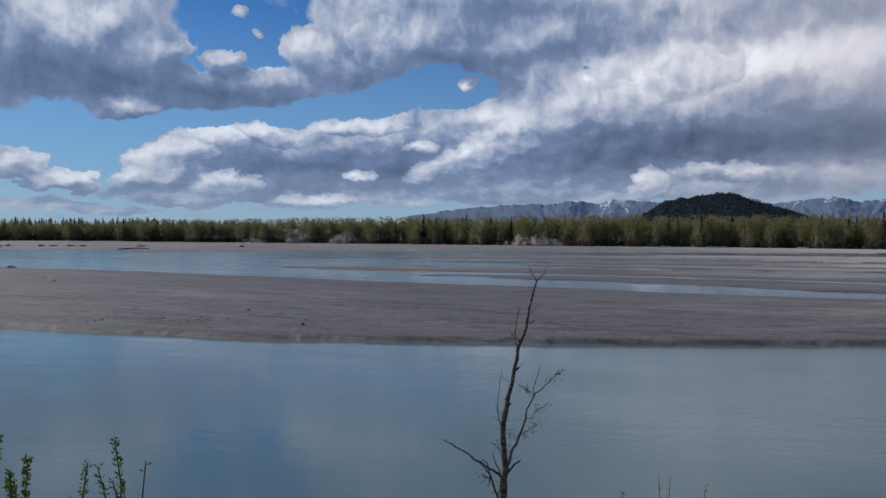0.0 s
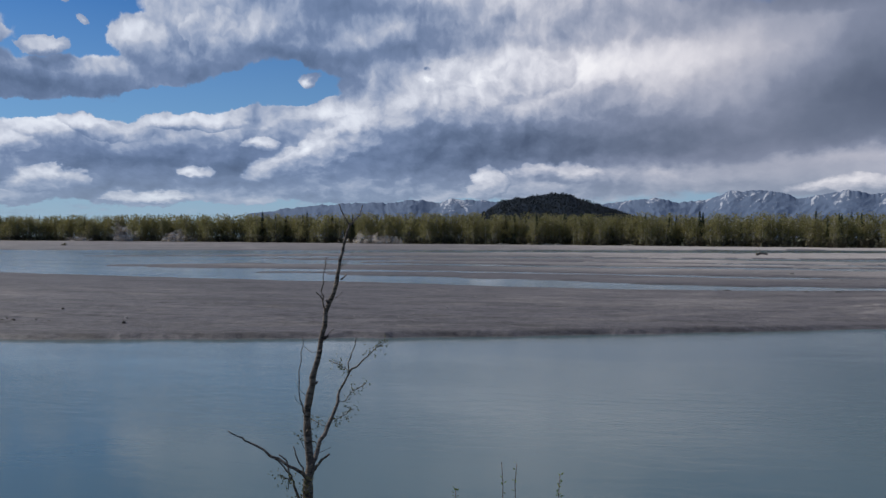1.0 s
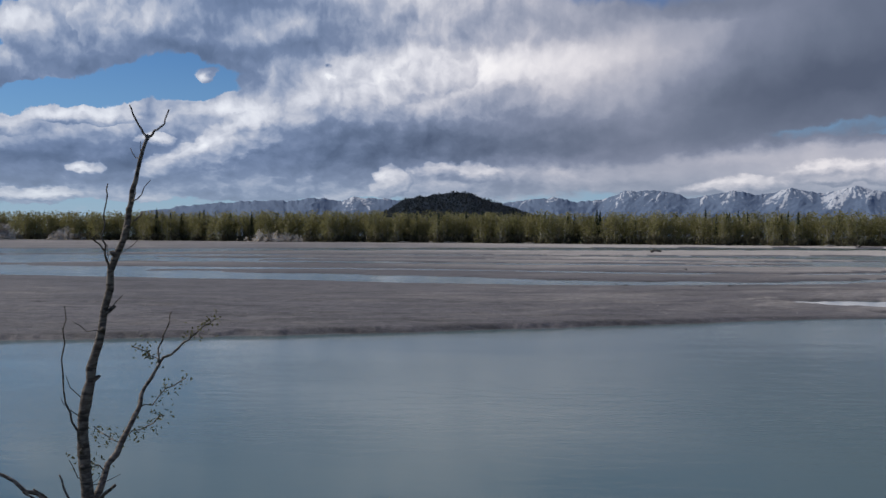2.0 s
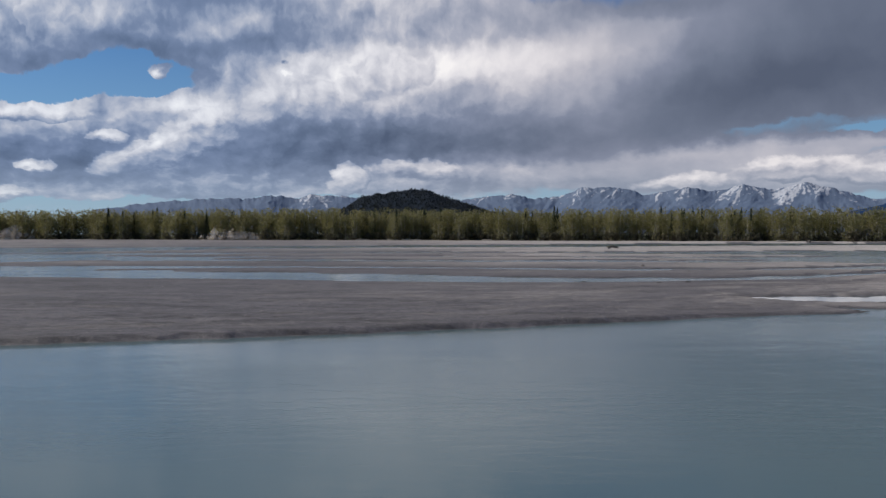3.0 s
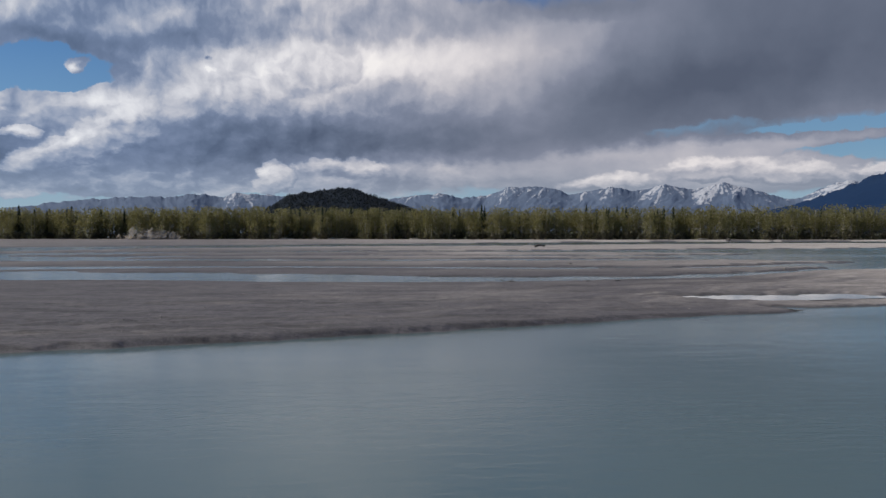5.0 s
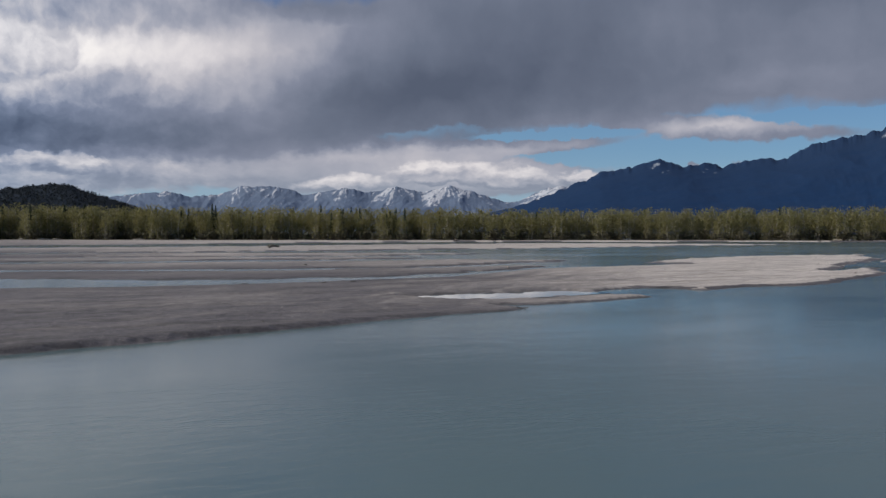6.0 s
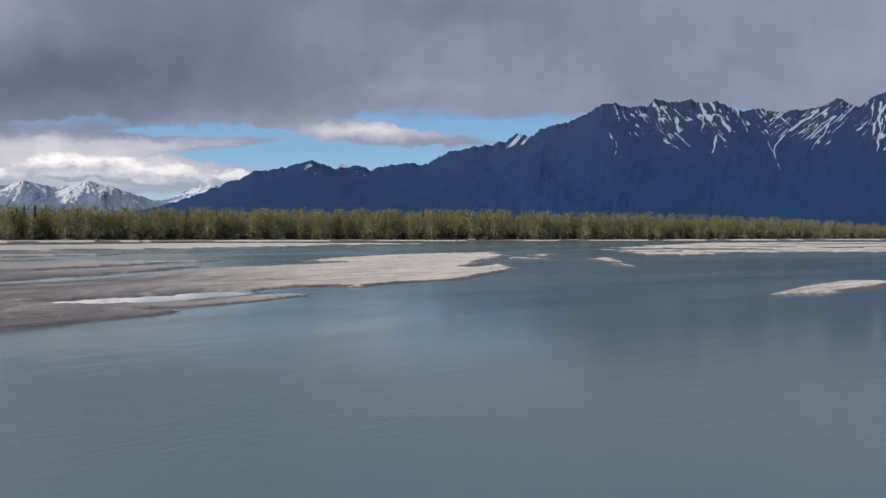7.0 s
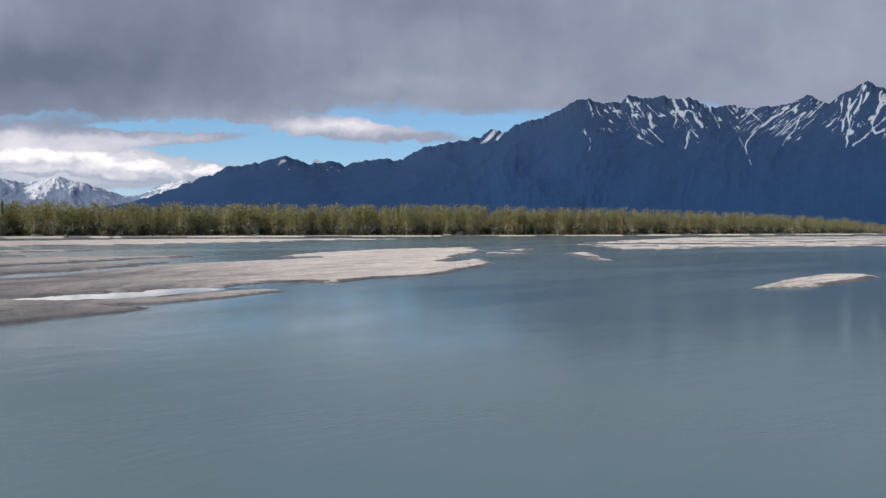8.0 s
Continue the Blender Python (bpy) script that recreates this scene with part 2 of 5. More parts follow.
    edge = k.m("SUBTRACT", k.m("MINIMUM", heaps(p), 1.1), k.m("MINIMUM", heaps(k.v("ADD", p, (-0.35, 0.8, 0.0))), 1.1))
    soft = k.m("SUBTRACT", k.noise(k.v("MULTIPLY", p, (0.05, 0.11, 0.0)), 1.6, 5, 0.5).outputs[0], 0.5)
    tone = k.blobs(p, LIT_WEST)
    for rows in (LIT_EAST, DIM_WEST, DIM_EAST, OVERHEAD):
        tone = k.m("ADD", tone, k.blobs(p, rows))
    tone = k.m("ADD", tone, k.m("MULTIPLY_ADD", k.step(az, 4.0, 38.0), -0.21, 0.42))
    tone = k.m("MULTIPLY_ADD", relief, k.m("MULTIPLY_ADD", sheet, -0.86, 0.90), tone)
    tone = k.m("MULTIPLY_ADD", edge, k.m("MULTIPLY_ADD", sheet, -0.30, 0.34), tone)
    tone = k.m("MULTIPLY_ADD", swell, k.m("MULTIPLY_ADD", sheet, -0.45, 0.9), tone)
    tone = k.m("MULTIPLY_ADD", soft, 0.35, tone)
    # thin edges let the light through
    tone = k.m("MULTIPLY_ADD", k.m("SUBTRACT", 1.0, k.step(body, 0.15, 0.65)), 0.16, tone)
    # nearer heads of cumulus stand bright before the masses
    near = k.m("ADD", k.blobs(p, HEADS), k.blobs(p, HEADS_EAST))
    above = k.v("ADD", p, (-0.25, 0.55, 0.0))
    near_up = k.m("ADD", k.blobs(above, HEADS), k.blobs(above, HEADS_EAST))
    crisp = k.step(k.m("MULTIPLY_ADD", lumps, k.m("MULTIPLY", k.step(near, 0.02, 0.35), 1.4), near), 0.20, k.m("MULTIPLY_ADD", sheet, 0.45, 0.50))
    bright = k.m("MULTIPLY_ADD", relief, 1.1, k.m("MULTIPLY_ADD", sheet, -0.06, 0.62))
    bright = k.m("MULTIPLY_ADD", k.m("SUBTRACT", k.m("MINIMUM", near, 0.9), k.m("MINIMUM", near_up, 0.9)), 0.75, bright)
    tone = k.m("MULTIPLY_ADD", k.m("SUBTRACT", bright, tone), k.m("MULTIPLY", crisp, 0.66), tone)
    cover = k.m("MAXIMUM", cover, crisp)
    ramp = k.add("ShaderNodeValToRGB")
    k.feed(ramp.inputs[0], k.m("MULTIPLY_ADD", tone, 1 / 1.7, 0.4 / 1.7))
    cr = ramp.color_ramp
    stops = [(0.0, (0.100, 0.120, 0.172)), (0.2353, (0.160, 0.184, 0.248)), (0.4412, (0.245, 0.265, 0.342)), (0.6, (0.42, 0.435, 0.51)), (0.8235, (0.77, 0.755, 0.785)), (1.0, (0.97, 0.94, 0.93))]
    cr.elements[0].position, cr.elements[0].color = stops[0][0], (*stops[0][1], 1)
    cr.elements[1].position, cr.elements[1].color = stops[5][0], (*stops[5][1], 1)
    for pos, col in stops[1:5]:
        cr.elements.new(pos).color = (*col, 1)
    shade = k.mix(k.step(tone, 0.25, 0.85), (7.3, 9.5, 12.2), (9.2, 10.0, 11.0))
    hue = k.mix(k.step(az, -22.0, 12.0), shade, k.mix(k.step(tone, 0.3, 0.75), (9.45, 10.0, 10.75), (10.0, 10.0, 10.35)))
    cloud = k.mix(1.0, ramp.outputs[0], hue, "MULTIPLY")
    veil = k.add("ShaderNodeMapRange", inputs={0: el, 1: 0.0, 2: 15.0, 3: 0.72, 4: 0.0}).outputs[0]
    blue = k.mix(veil, blue, (3.0, 4.8, 6.6))
    seen = k.mix(cover, blue, cloud)
    # pale air low over the horizon
    low = k.step(el, 0.2, 5.5, 0.5, 0.0)
    seen = k.mix(low, seen, (3.9, 4.8, 5.9))
    k.feed(back.inputs[0], seen)
    back.inputs[1].default_value = 0.1


make_sky()
sun = new("sun", bpy.data.lights.new("sun", "SUN"))
sun.data.energy, sun.data.angle, sun.data.color = 3.8, radians(0.5), (1.0, 0.94, 0.85)
a, e = radians(SUN_AZ), radians(SUN_EL)
sun.matrix_world = look((math.sin(a) * math.cos(e), math.cos(a) * math.cos(e), math.sin(e)), (0, 0, 0))

# ---- materials ----


def material(name):
    m = bpy.data.materials.new(name)
    m.use_nodes = True
    k = Nodes(m.node_tree)
    return m, k, m.node_tree.nodes["Principled BSDF"]


def bump(k, height, strength, distance):
    b = k.add("ShaderNodeBump")
    b.inputs["Strength"].default_value = strength
    b.inputs["Distance"].default_value = distance
    k.feed(b.inputs["Height"], height)
    return b.outputs[0]


def sand_material():
    m, k, b = material("sand")
    pos = k.add("ShaderNodeNewGeometry").outputs["Position"]
    z = k.add("ShaderNodeSeparateXYZ", inputs={0: pos}).outputs[2]
    grain = k.noise(pos, 9.0, 6, 0.7).outputs[0]
    streak = k.noise(k.v("MULTIPLY", pos, (0.05, 0.35, 0.5)), 1.0, 6, 0.65).outputs[0]
    patch = k.noise(k.v("MULTIPLY", pos, (0.012, 0.03, 0.0)), 1.0, 4, 0.6).outputs[0]
    damp = k.add("ShaderNodeAttribute")
    damp.attribute_name = "damp"
    lines = k.noise(k.v("MULTIPLY", pos, (0.10, 1.3, 0.5)), 1.0, 5, 0.7).outputs[0]
    # wetness from the mesh, which also holds the shade of the cut banks
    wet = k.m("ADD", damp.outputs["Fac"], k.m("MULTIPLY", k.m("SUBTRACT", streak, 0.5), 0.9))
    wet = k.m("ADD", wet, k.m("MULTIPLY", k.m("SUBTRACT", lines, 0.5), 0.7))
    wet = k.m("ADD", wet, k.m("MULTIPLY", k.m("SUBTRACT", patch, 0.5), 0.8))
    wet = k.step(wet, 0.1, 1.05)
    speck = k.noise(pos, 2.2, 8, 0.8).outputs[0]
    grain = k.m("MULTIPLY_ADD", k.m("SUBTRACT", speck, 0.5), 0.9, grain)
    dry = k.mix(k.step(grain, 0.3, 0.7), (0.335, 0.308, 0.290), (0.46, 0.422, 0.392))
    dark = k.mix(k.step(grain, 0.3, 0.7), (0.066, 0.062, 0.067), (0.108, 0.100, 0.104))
    # lines of coarser and finer silt
    band = k.m("ADD", k.m("MULTIPLY", k.step(lines, 0.41, 0.58), 0.46), k.m("MULTIPLY", k.step(streak, 0.40, 0.58), 0.34))
    band = k.m("ADD", band, k.m("MULTIPLY_ADD", k.m("SUBTRACT", speck, 0.5), 0.9, 0.66))
    sheets = k.add("ShaderNodeCombineXYZ", inputs={0: band, 1: band, 2: band}).outputs[0]
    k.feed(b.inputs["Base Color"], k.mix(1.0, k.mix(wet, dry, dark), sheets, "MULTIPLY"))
    k.feed(b.inputs["Roughness"], k.m("MULTIPLY_ADD", wet, -0.25, 0.92))
    b.inputs["Specular IOR Level"].default_value = 0.25
    k.feed(b.inputs["Normal"], bump(k, k.m("ADD", grain, k.m("ADD", streak, lines)), 0.55, 0.09))
    return m


def turf_material():
    m, k, b = material("bank_soil")
    pos = k.add("ShaderNodeNewGeometry").outputs["Position"]
    n = k.noise(pos, 3.0, 6, 0.65).outputs[0]
    k.feed(b.inputs["Base Color"], k.mix(k.step(n, 0.35, 0.65), (0.06, 0.05, 0.03), (0.10, 0.12, 0.045)))
    b.inputs["Roughness"].default_value = 0.95
    k.feed(b.inputs["Normal"], bump(k, n, 0.8, 0.1))
    return m


def water_material(name, ripple, rough):
    m, k, b = material(name)
    pos = k.add("ShaderNodeNewGeometry").outputs["Position"]
    silt = k.noise(k.v("MULTIPLY", pos, (0.01, 0.03, 0.0)), 1.0, 4, 0.6).outputs[0]
    k.feed(b.inputs["Base Color"], k.mix(k.step(silt, 0.3, 0.7), (0.070, 0.118, 0.131), (0.094, 0.141, 0.150)))
    b.inputs["IOR"].default_value = 1.33
    b.inputs["Specular IOR Level"].default_value = 0.5
    calm = k.noise(k.v("MULTIPLY", pos, (0.018, 0.05, 0.0)), 1.0, 4, 0.6).outputs[0]
    stir = k.step(calm, 0.38, 0.66)
    k.feed(b.inputs["Roughness"], k.m("MULTIPLY_ADD", stir, 0.07, rough))
    w = k.noise(k.v("MULTIPLY", pos, (0.9, 2.2, 0.0)), 1.0, 5, 0.62, dist=0.6).outputs[0]
    swirl = k.noise(k.v("MULTIPLY", pos, (0.16, 0.34, 0.0)), 1.0, 3, 0.5, dist=1.2).outputs[0]
    h = k.m("ADD", k.m("MULTIPLY", w, k.m("MULTIPLY_ADD", stir, 0.95, 0.14)), k.m("MULTIPLY", swirl, 0.8))
    k.feed(b.inputs["Normal"], bump(k, h, ripple, 0.05))
    return m


def bark_material(name, dark, light, scale):
    m, k, b = material(name)
    pos = k.add("ShaderNodeTexCoord").outputs["Object"]
    n = k.noise(k.v("MULTIPLY", pos, (1, 1, 2.2)), scale, 7, 0.65).outputs[0]
    fleck = k.noise(k.v("MULTIPLY", pos, (1, 1, 4.0)), scale * 0.35, 3, 0.6).outputs[0]
    c = k.mix(k.step(n, 0.38, 0.64), dark, light)
    k.feed(b.inputs["Base Color"], k.mix(k.step(fleck, 0.5, 0.62), c, tuple(0.45 * x for x in dark)))
    b.inputs["Roughness"].default_value = 0.9
    k.feed(b.inputs["Normal"], bump(k, n, 0.8, 0.006 if scale > 10 else 0.05))
    return m


def leaf_material(name, a, c, glow=0.25):
    m, k, b = material(name)
    rnd = k.add("ShaderNodeObjectInfo").outputs["Random"]
    isle = k.add("ShaderNodeNewGeometry").outputs["Random Per Island"]
    place = k.add("ShaderNodeNewGeometry").outputs["Position"]
    stand = k.noise(k.v("MULTIPLY", place, (1, 1, 0.3)), 0.13, 3, 0.6).outputs[0]
    f = k.m("ADD", k.m("MULTIPLY", rnd, 0.4), k.m("MULTIPLY", isle, 0.45))
    f = k.m("ADD", f, k.m("MULTIPLY_ADD", stand, 1.0, -0.5))
    col = k.mix(f, a, c)
    k.feed(b.inputs["Base Color"], col)
    b.inputs["Roughness"].default_value = 0.7
    b.inputs["Specular IOR Level"].default_value = 0.2
    t = k.add("ShaderNodeBsdfTranslucent")
    k.feed(t.inputs[0], col)
    mx = k.add("ShaderNodeMixShader")
    mx.inputs[0].default_value = glow
    k.tree.links.new(b.outputs[0], mx.inputs[1])
    k.tree.links.new(t.outputs[0], mx.inputs[2])
    k.tree.links.new(mx.outputs[0], k.tree.nodes["Material Output"].inputs[0])
    return m


def rock_material(name, low, high, snow_col):
    """Bare slopes coloured with distance haze; snow lies where the mesh says it lies."""
    m, k, b = material(name)
    pos = k.add("ShaderNodeNewGeometry").outputs["Position"]
    n = k.noise(k.v("MULTIPLY", pos, (1, 1, 0.5)), 0.012, 8, 0.65).outputs[0]
    fine = k.noise(k.v("MULTIPLY", pos, (1, 1, 0.6)), 0.05, 6, 0.7).outputs[0]
    crumb = k.noise(k.v("MULTIPLY", pos, (1, 1, 0.6)), 0.16, 4, 0.7).outputs[0]
    at = k.add("ShaderNodeAttribute")
    at.attribute_name = "snow"
    alt = k.add("ShaderNodeAttribute")
    alt.attribute_name = "alp"
    # haze painted in: bluer at the foot than at the top
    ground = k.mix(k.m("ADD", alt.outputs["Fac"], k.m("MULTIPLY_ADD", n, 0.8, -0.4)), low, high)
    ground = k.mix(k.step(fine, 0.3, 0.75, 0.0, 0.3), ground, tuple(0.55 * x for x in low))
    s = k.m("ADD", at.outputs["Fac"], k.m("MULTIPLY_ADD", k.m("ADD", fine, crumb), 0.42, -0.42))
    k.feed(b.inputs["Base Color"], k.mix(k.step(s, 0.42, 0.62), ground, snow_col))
    b.inputs["Roughness"].default_value = 0.9
    b.inputs["Specular IOR Level"].default_value = 0.1
    k.feed(b.inputs["Normal"], bump(k, k.m("ADD", n, fine), 0.3, 3.0))
    return m


SAND = sand_material()
TURF = turf_material()
WATER = water_material("river_water", 0.30, 0.12)
STILL = water_material("still_water", 0.01, 0.02)
BARK = bark_material("sapling_bark", (0.075, 0.056, 0.046), (0.20, 0.168, 0.142), 30)
PALE_BARK = bark_material("pale_bark", (0.22, 0.20, 0.17), (0.50, 0.46, 0.40), 1.2)
DARK_BARK = bark_material("dark_bark", (0.045, 0.035, 0.028), (0.10, 0.085, 0.07), 1.5)
DRIFT = bark_material("driftwood", (0.05, 0.042, 0.036), (0.13, 0.115, 0.10), 3)
LEAF = leaf_material("spring_leaf", (0.150, 0.152, 0.060), (0.315, 0.285, 0.130), 0.5)
NEEDLE = leaf_material("spruce_needle", (0.014, 0.024, 0.012), (0.028, 0.042, 0.018), 0.05)
WILLOW = leaf_material("willow_leaf", (0.08, 0.088, 0.034), (0.15, 0.138, 0.062), 0.2)
# grey-brown, and darkened for the shade at the foot of the trees
SCRUB = leaf_material("scrub_leaf", (0.046, 0.048, 0.030), (0.105, 0.096, 0.058), 0.2)
# the hill's leaves take the same haze blue as its slope
HAZY_HILL_LEAF = leaf_material("hill_leaf", (0.022, 0.030, 0.036), (0.040, 0.048, 0.048), 0.3)
BUD = leaf_material("fresh_leaf", (0.10, 0.16, 0.02), (0.19, 0.24, 0.04), 0.3)
# distance haze is put into the colours of these slopes as blue
HAZY_PEAK = rock_material("dark_mountain", (0.0065, 0.031, 0.090), (0.018, 0.035, 0.074), (0.25, 0.29, 0.35))
HAZY_RANGE = rock_material("snow_mountain", (0.110, 0.155, 0.240), (0.125, 0.165, 0.240), (0.43, 0.455, 0.51))
HAZY_HILL = rock_material("wooded_hill", (0.008, 0.016, 0.028), (0.014, 0.022, 0.034), (0.2, 0.2, 0.2))

# ---- helpers for meshes ----
RNG = np.random.default_rng(7)


def mesh_of(name, verts, faces, mat):
    me = bpy.data.meshes.new(name)
    me.from_pydata([tuple(v) for v in verts] if not isinstance(verts, np.ndarray) else verts.tolist(), [], faces if isinstance(faces, list) else faces.tolist())
    me.materials.append(mat)
    me.update()
    return me


def part(name, me, parent, label=""):
    ob = new(name, me)
    ob.parent = parent
    return tagged(ob, label) if label else ob


def smooth(me):
    me.polygons.foreach_set("use_smooth", [True] * len(me.polygons))
    return me


class Soup:
    """Vertices and faces gathered for one mesh."""

    def __init__(self):
        self.v, self.f = [], []

    def tube(self, pts, radii, sides=6):
        pts = [Vector(p) for p in pts]
        base = len(self.v)
        for i, p in enumerate(pts):
            d = (pts[min(i + 1, len(pts) - 1)] - pts[max(i - 1, 0)]).normalized()
            u = d.orthogonal().normalized() if i == 0 else (u - d * u.dot(d)).normalized()
            w = d.cross(u)
            for s in range(sides):
                t = 2 * math.pi * s / sides
                self.v.append(tuple(p + (u * math.cos(t) + w * math.sin(t)) * radii[i]))
        for i in range(len(pts) - 1):
            for s in range(sides):
                a, b2 = base + i * sides + s, base + i * sides + (s + 1) % sides
                self.f.append((a, b2, b2 + sides, a + sides))
        self.f.append(tuple(base + (len(pts) - 1) * sides + s for s in range(sides)))
        self.f.append(tuple(base + s for s in reversed(range(sides))))

    def leaf(self, p, d, n, length, width):
        """A pointed leaf of two folded halves."""
        p, d, n = Vector(p), Vector(d).normalized(), Vector(n)
        s = d.cross(n).normalized() * width / 2
        up = d.cross(s).normalized() * width * 0.25
        b = len(self.v)
        for q in (p, p + d * length * 0.45 + s + up, p + d * length, p + d * length * 0.45 - s + up, p + d * length * 0.5):
            self.v.append(tuple(q))
        self.f += [(b, b + 1, b + 4), (b + 1, b + 2, b + 4), (b, b + 4, b + 3), (b + 3, b + 4, b + 2)]

    def clump(self, p, size, rng, pairs=2):
        """A small tuft of leaves: two crossed, bent quads."""
        p = Vector(p)
        for _ in range(pairs):
            d = Vector(rng.normal(size=3) * (1.0, 1.0, 1.25)).normalized() * size
            e = d.orthogonal().normalized() * size * 0.8
            e.rotate(Matrix.Rotation(rng.uniform(0, 6.3), 3, d))
            b = len(self.v)
            self.v += [tuple(p - d * 0.5), tuple(p + e * 0.5), tuple(p + d * 0.5 + e * 0.15), tuple(p - e * 0.5)]
            self.f += [(b, b + 1, b + 2), (b, b + 2, b + 3)]

    def mesh(self, name, mat):
        return mesh_of(name, self.v, self.f, mat)


def wander(pts, amount, rng, steps=3):
    """Points along a line, with small kinks between them."""
    out = []
    for a, b in zip(pts[:-1], pts[1:]):
        a, b = Vector(a), Vector(b)
        for i in range(steps):
            q = a.lerp(b, i / steps)
            if out:
                q = q + Vector(rng.normal(size=3)) * amount * (b - a).length
            out.append(q)
    return out + [Vector(pts[-1])]


def interp(x, table):
    return np.interp(x, [r[0] for r in table], [r[1] for r in table])


def value_noise(x, y, seed):
    """Smooth noise from -1 to 1 on arrays."""
    rng = np.random.default_rng(seed)
    g = rng.uniform(-1, 1, (256, 256))
    xi, yi = np.floor(x).astype(int), np.floor(y).astype(int)
    fx, fy = x - xi, y - yi
    fx, fy = fx * fx * (3 - 2 * fx), fy * fy * (3 - 2 * fy)
    c = lambda i, j: g[(xi + i) % 256, (yi + j) % 256]
    return (c(0, 0) * (1 - fx) + c(1, 0) * fx) * (1 - fy) + (c(0, 1) * (1 - fx) + c(1, 1) * fx) * fy


def fbm(x, y, seed, octaves=5, gain=0.5):
    total, amp = 0, 1.0
    for o in range(octaves):
        total = total + amp * value_noise(x * 2 ** o, y * 2 ** o, seed + o)
        amp *= gain
    return total


def ridged(x, y, seed, octaves=5, gain=0.5):
    total, amp = 0, 1.0
    for o in range(octaves):
        total = total + amp * (1 - 2 * np.abs(value_noise(x * 2 ** o, y * 2 ** o, seed + o)))
        amp *= gain
    return total


# ---- ground: river bed, bars, banks, forest floor ----
HUB = (0.4, 8.0)  # the plan is given by azimuth (degrees) and range (metres) from here
BAR_NEAR = [(-75, 100), (-63, 72), (-55.4, 58.7), (-50.9, 53), (-42.3, 45.7), (-30, 41.7), (-18, 40.4), (-8, 41), (0.8, 42.9), (9.3, 46.2),
            (18.5, 52), (24, 56.4), (26.8, 58.6), (25.6, 59.5), (24.2, 60.9), (27, 61.3), (30.6, 65.1), (34.2, 69.9), (32, 72.2), (30.9, 74.4),
            (31.6, 78), (34, 80.8), (37.7, 78.5), (40.6, 85), (43, 86.5), (45.2, 94.6), (48.1, 113), (48.2, 122), (47.7, 135), (45.2, 122)]
BAR_BACK = [(46.5, 148), (48.1, 171), (47.2, 209), (42.2, 194), (37, 167), (34.1, 144), (37.5, 140), (32, 128), (27, 117), (21.3, 97),
            (16.9, 91.6), (7.9, 83), (1.1, 82), (-7.6, 86), (-18, 98), (-22.8, 101.5), (-30.7, 114), (-38, 132), (-45, 158), (-51.2, 182), (-60, 230), (-75, 300)]
MID_BARS = [
    [(-24, 129), (-15, 118), (-5, 108), (3, 98), (9, 96), (17, 101), (23, 113), (26.5, 126), (20, 119), (10, 113), (0, 115), (-10, 123)],
    [(-33, 167), (-24, 147), (-12, 136), (0, 127), (10, 121), (18, 125), (24, 138), (27.8, 149.5), (22, 152), (14, 147), (5, 145), (-5, 148), (-15, 158), (-25, 168)],
    [(-16, 177), (-6, 166), (6, 159), (14, 159), (20, 166), (12, 170), (2, 176), (-8, 181)],
    [(-24, 207), (-12, 195), (0, 188), (10, 184), (18, 187), (23, 197), (10, 204), (-2, 210), (-12, 214)],
]
FAR_BARS = [
    [(-35, 247), (-20, 236), (-8, 232), (4, 222), (18.5, 238), (28, 262), (35, 303), (44.4, 362), (35, 368), (28, 372), (18, 340), (8, 305), (-5, 300), (-15, 285), (-25, 260)],
    [(-75, 540), (-58, 470), (-50, 445), (-43.5, 410), (-36.5, 367), (-29, 345), (-20, 338), (-10, 340), (0, 360), (10, 385), (20, 415), (30, 432), (45, 455),
     (57, 500), (66, 565), (72, 640), (82, 850), (92, 2000), (0, 8000), (-120, 2000)],
]
EAST_BARS = [
    [(62.9, 74), (65.4, 87), (67.6, 97.5), (70.1, 100), (70.9, 96), (69.9, 88.5), (67, 78)],
    [(54.2, 254), (56.7, 295), (60, 390), (64.6, 445), (73, 520), (82, 540), (84, 330), (73, 248), (68.7, 227), (65.8, 231), (60.6, 195), (57.7, 188), (55.7, 212)],
    [(53.3, 158.6), (54.4, 169.5), (55.0, 143), (54.2, 144)],
    [(54.9, 137), (55.4, 134), (55.6, 126), (55.2, 127)],
    [(49.8, 184), (51, 194), (50.5, 172), (50.0, 174)],
    [(48.5, 168), (50.2, 160), (50.0, 155), (48.6, 160)],
]
BARS = [BAR_NEAR + BAR_BACK] + MID_BARS + FAR_BARS + EAST_BARS
POOL = [(18.8, 67.9), (20.9, 65.6), (25.4, 66.3), (29.6, 70.2), (31.6, 72.3), (29.8, 73.4), (28.7, 74.0), (26.8, 73.4), (24.5, 71.6), (22.4, 70.9)]


def log_polar(points):
    return np.array([(radians(a2), math.log(r)) for a2, r in points])


def signed_distance(u, w, outline):
    """Distance inside (+) or outside (-) an outline, in log-polar units."""
    best = np.full(u.shape, 1e9)
    inside = np.zeros(u.shape, bool)
    n = len(outline)
    for i in range(n):
        (ax, ay), (bx, by) = outline[i], outline[(i + 1) % n]
        ex, ey = bx - ax, by - ay
        t = np.clip(((u - ax) * ex + (w - ay) * ey) / (ex * ex + ey * ey), 0, 1)
        best = np.minimum(best, (u - ax - t * ex) ** 2 + (w - ay - t * ey) ** 2)
        crosses = (ay > w) != (by > w)
        inside ^= crosses & (u < ex * (w - ay) / (ey if abs(ey) > 1e-9 else 1e-9) + ax)
    return np.where(inside, 1, -1) * np.sqrt(best)


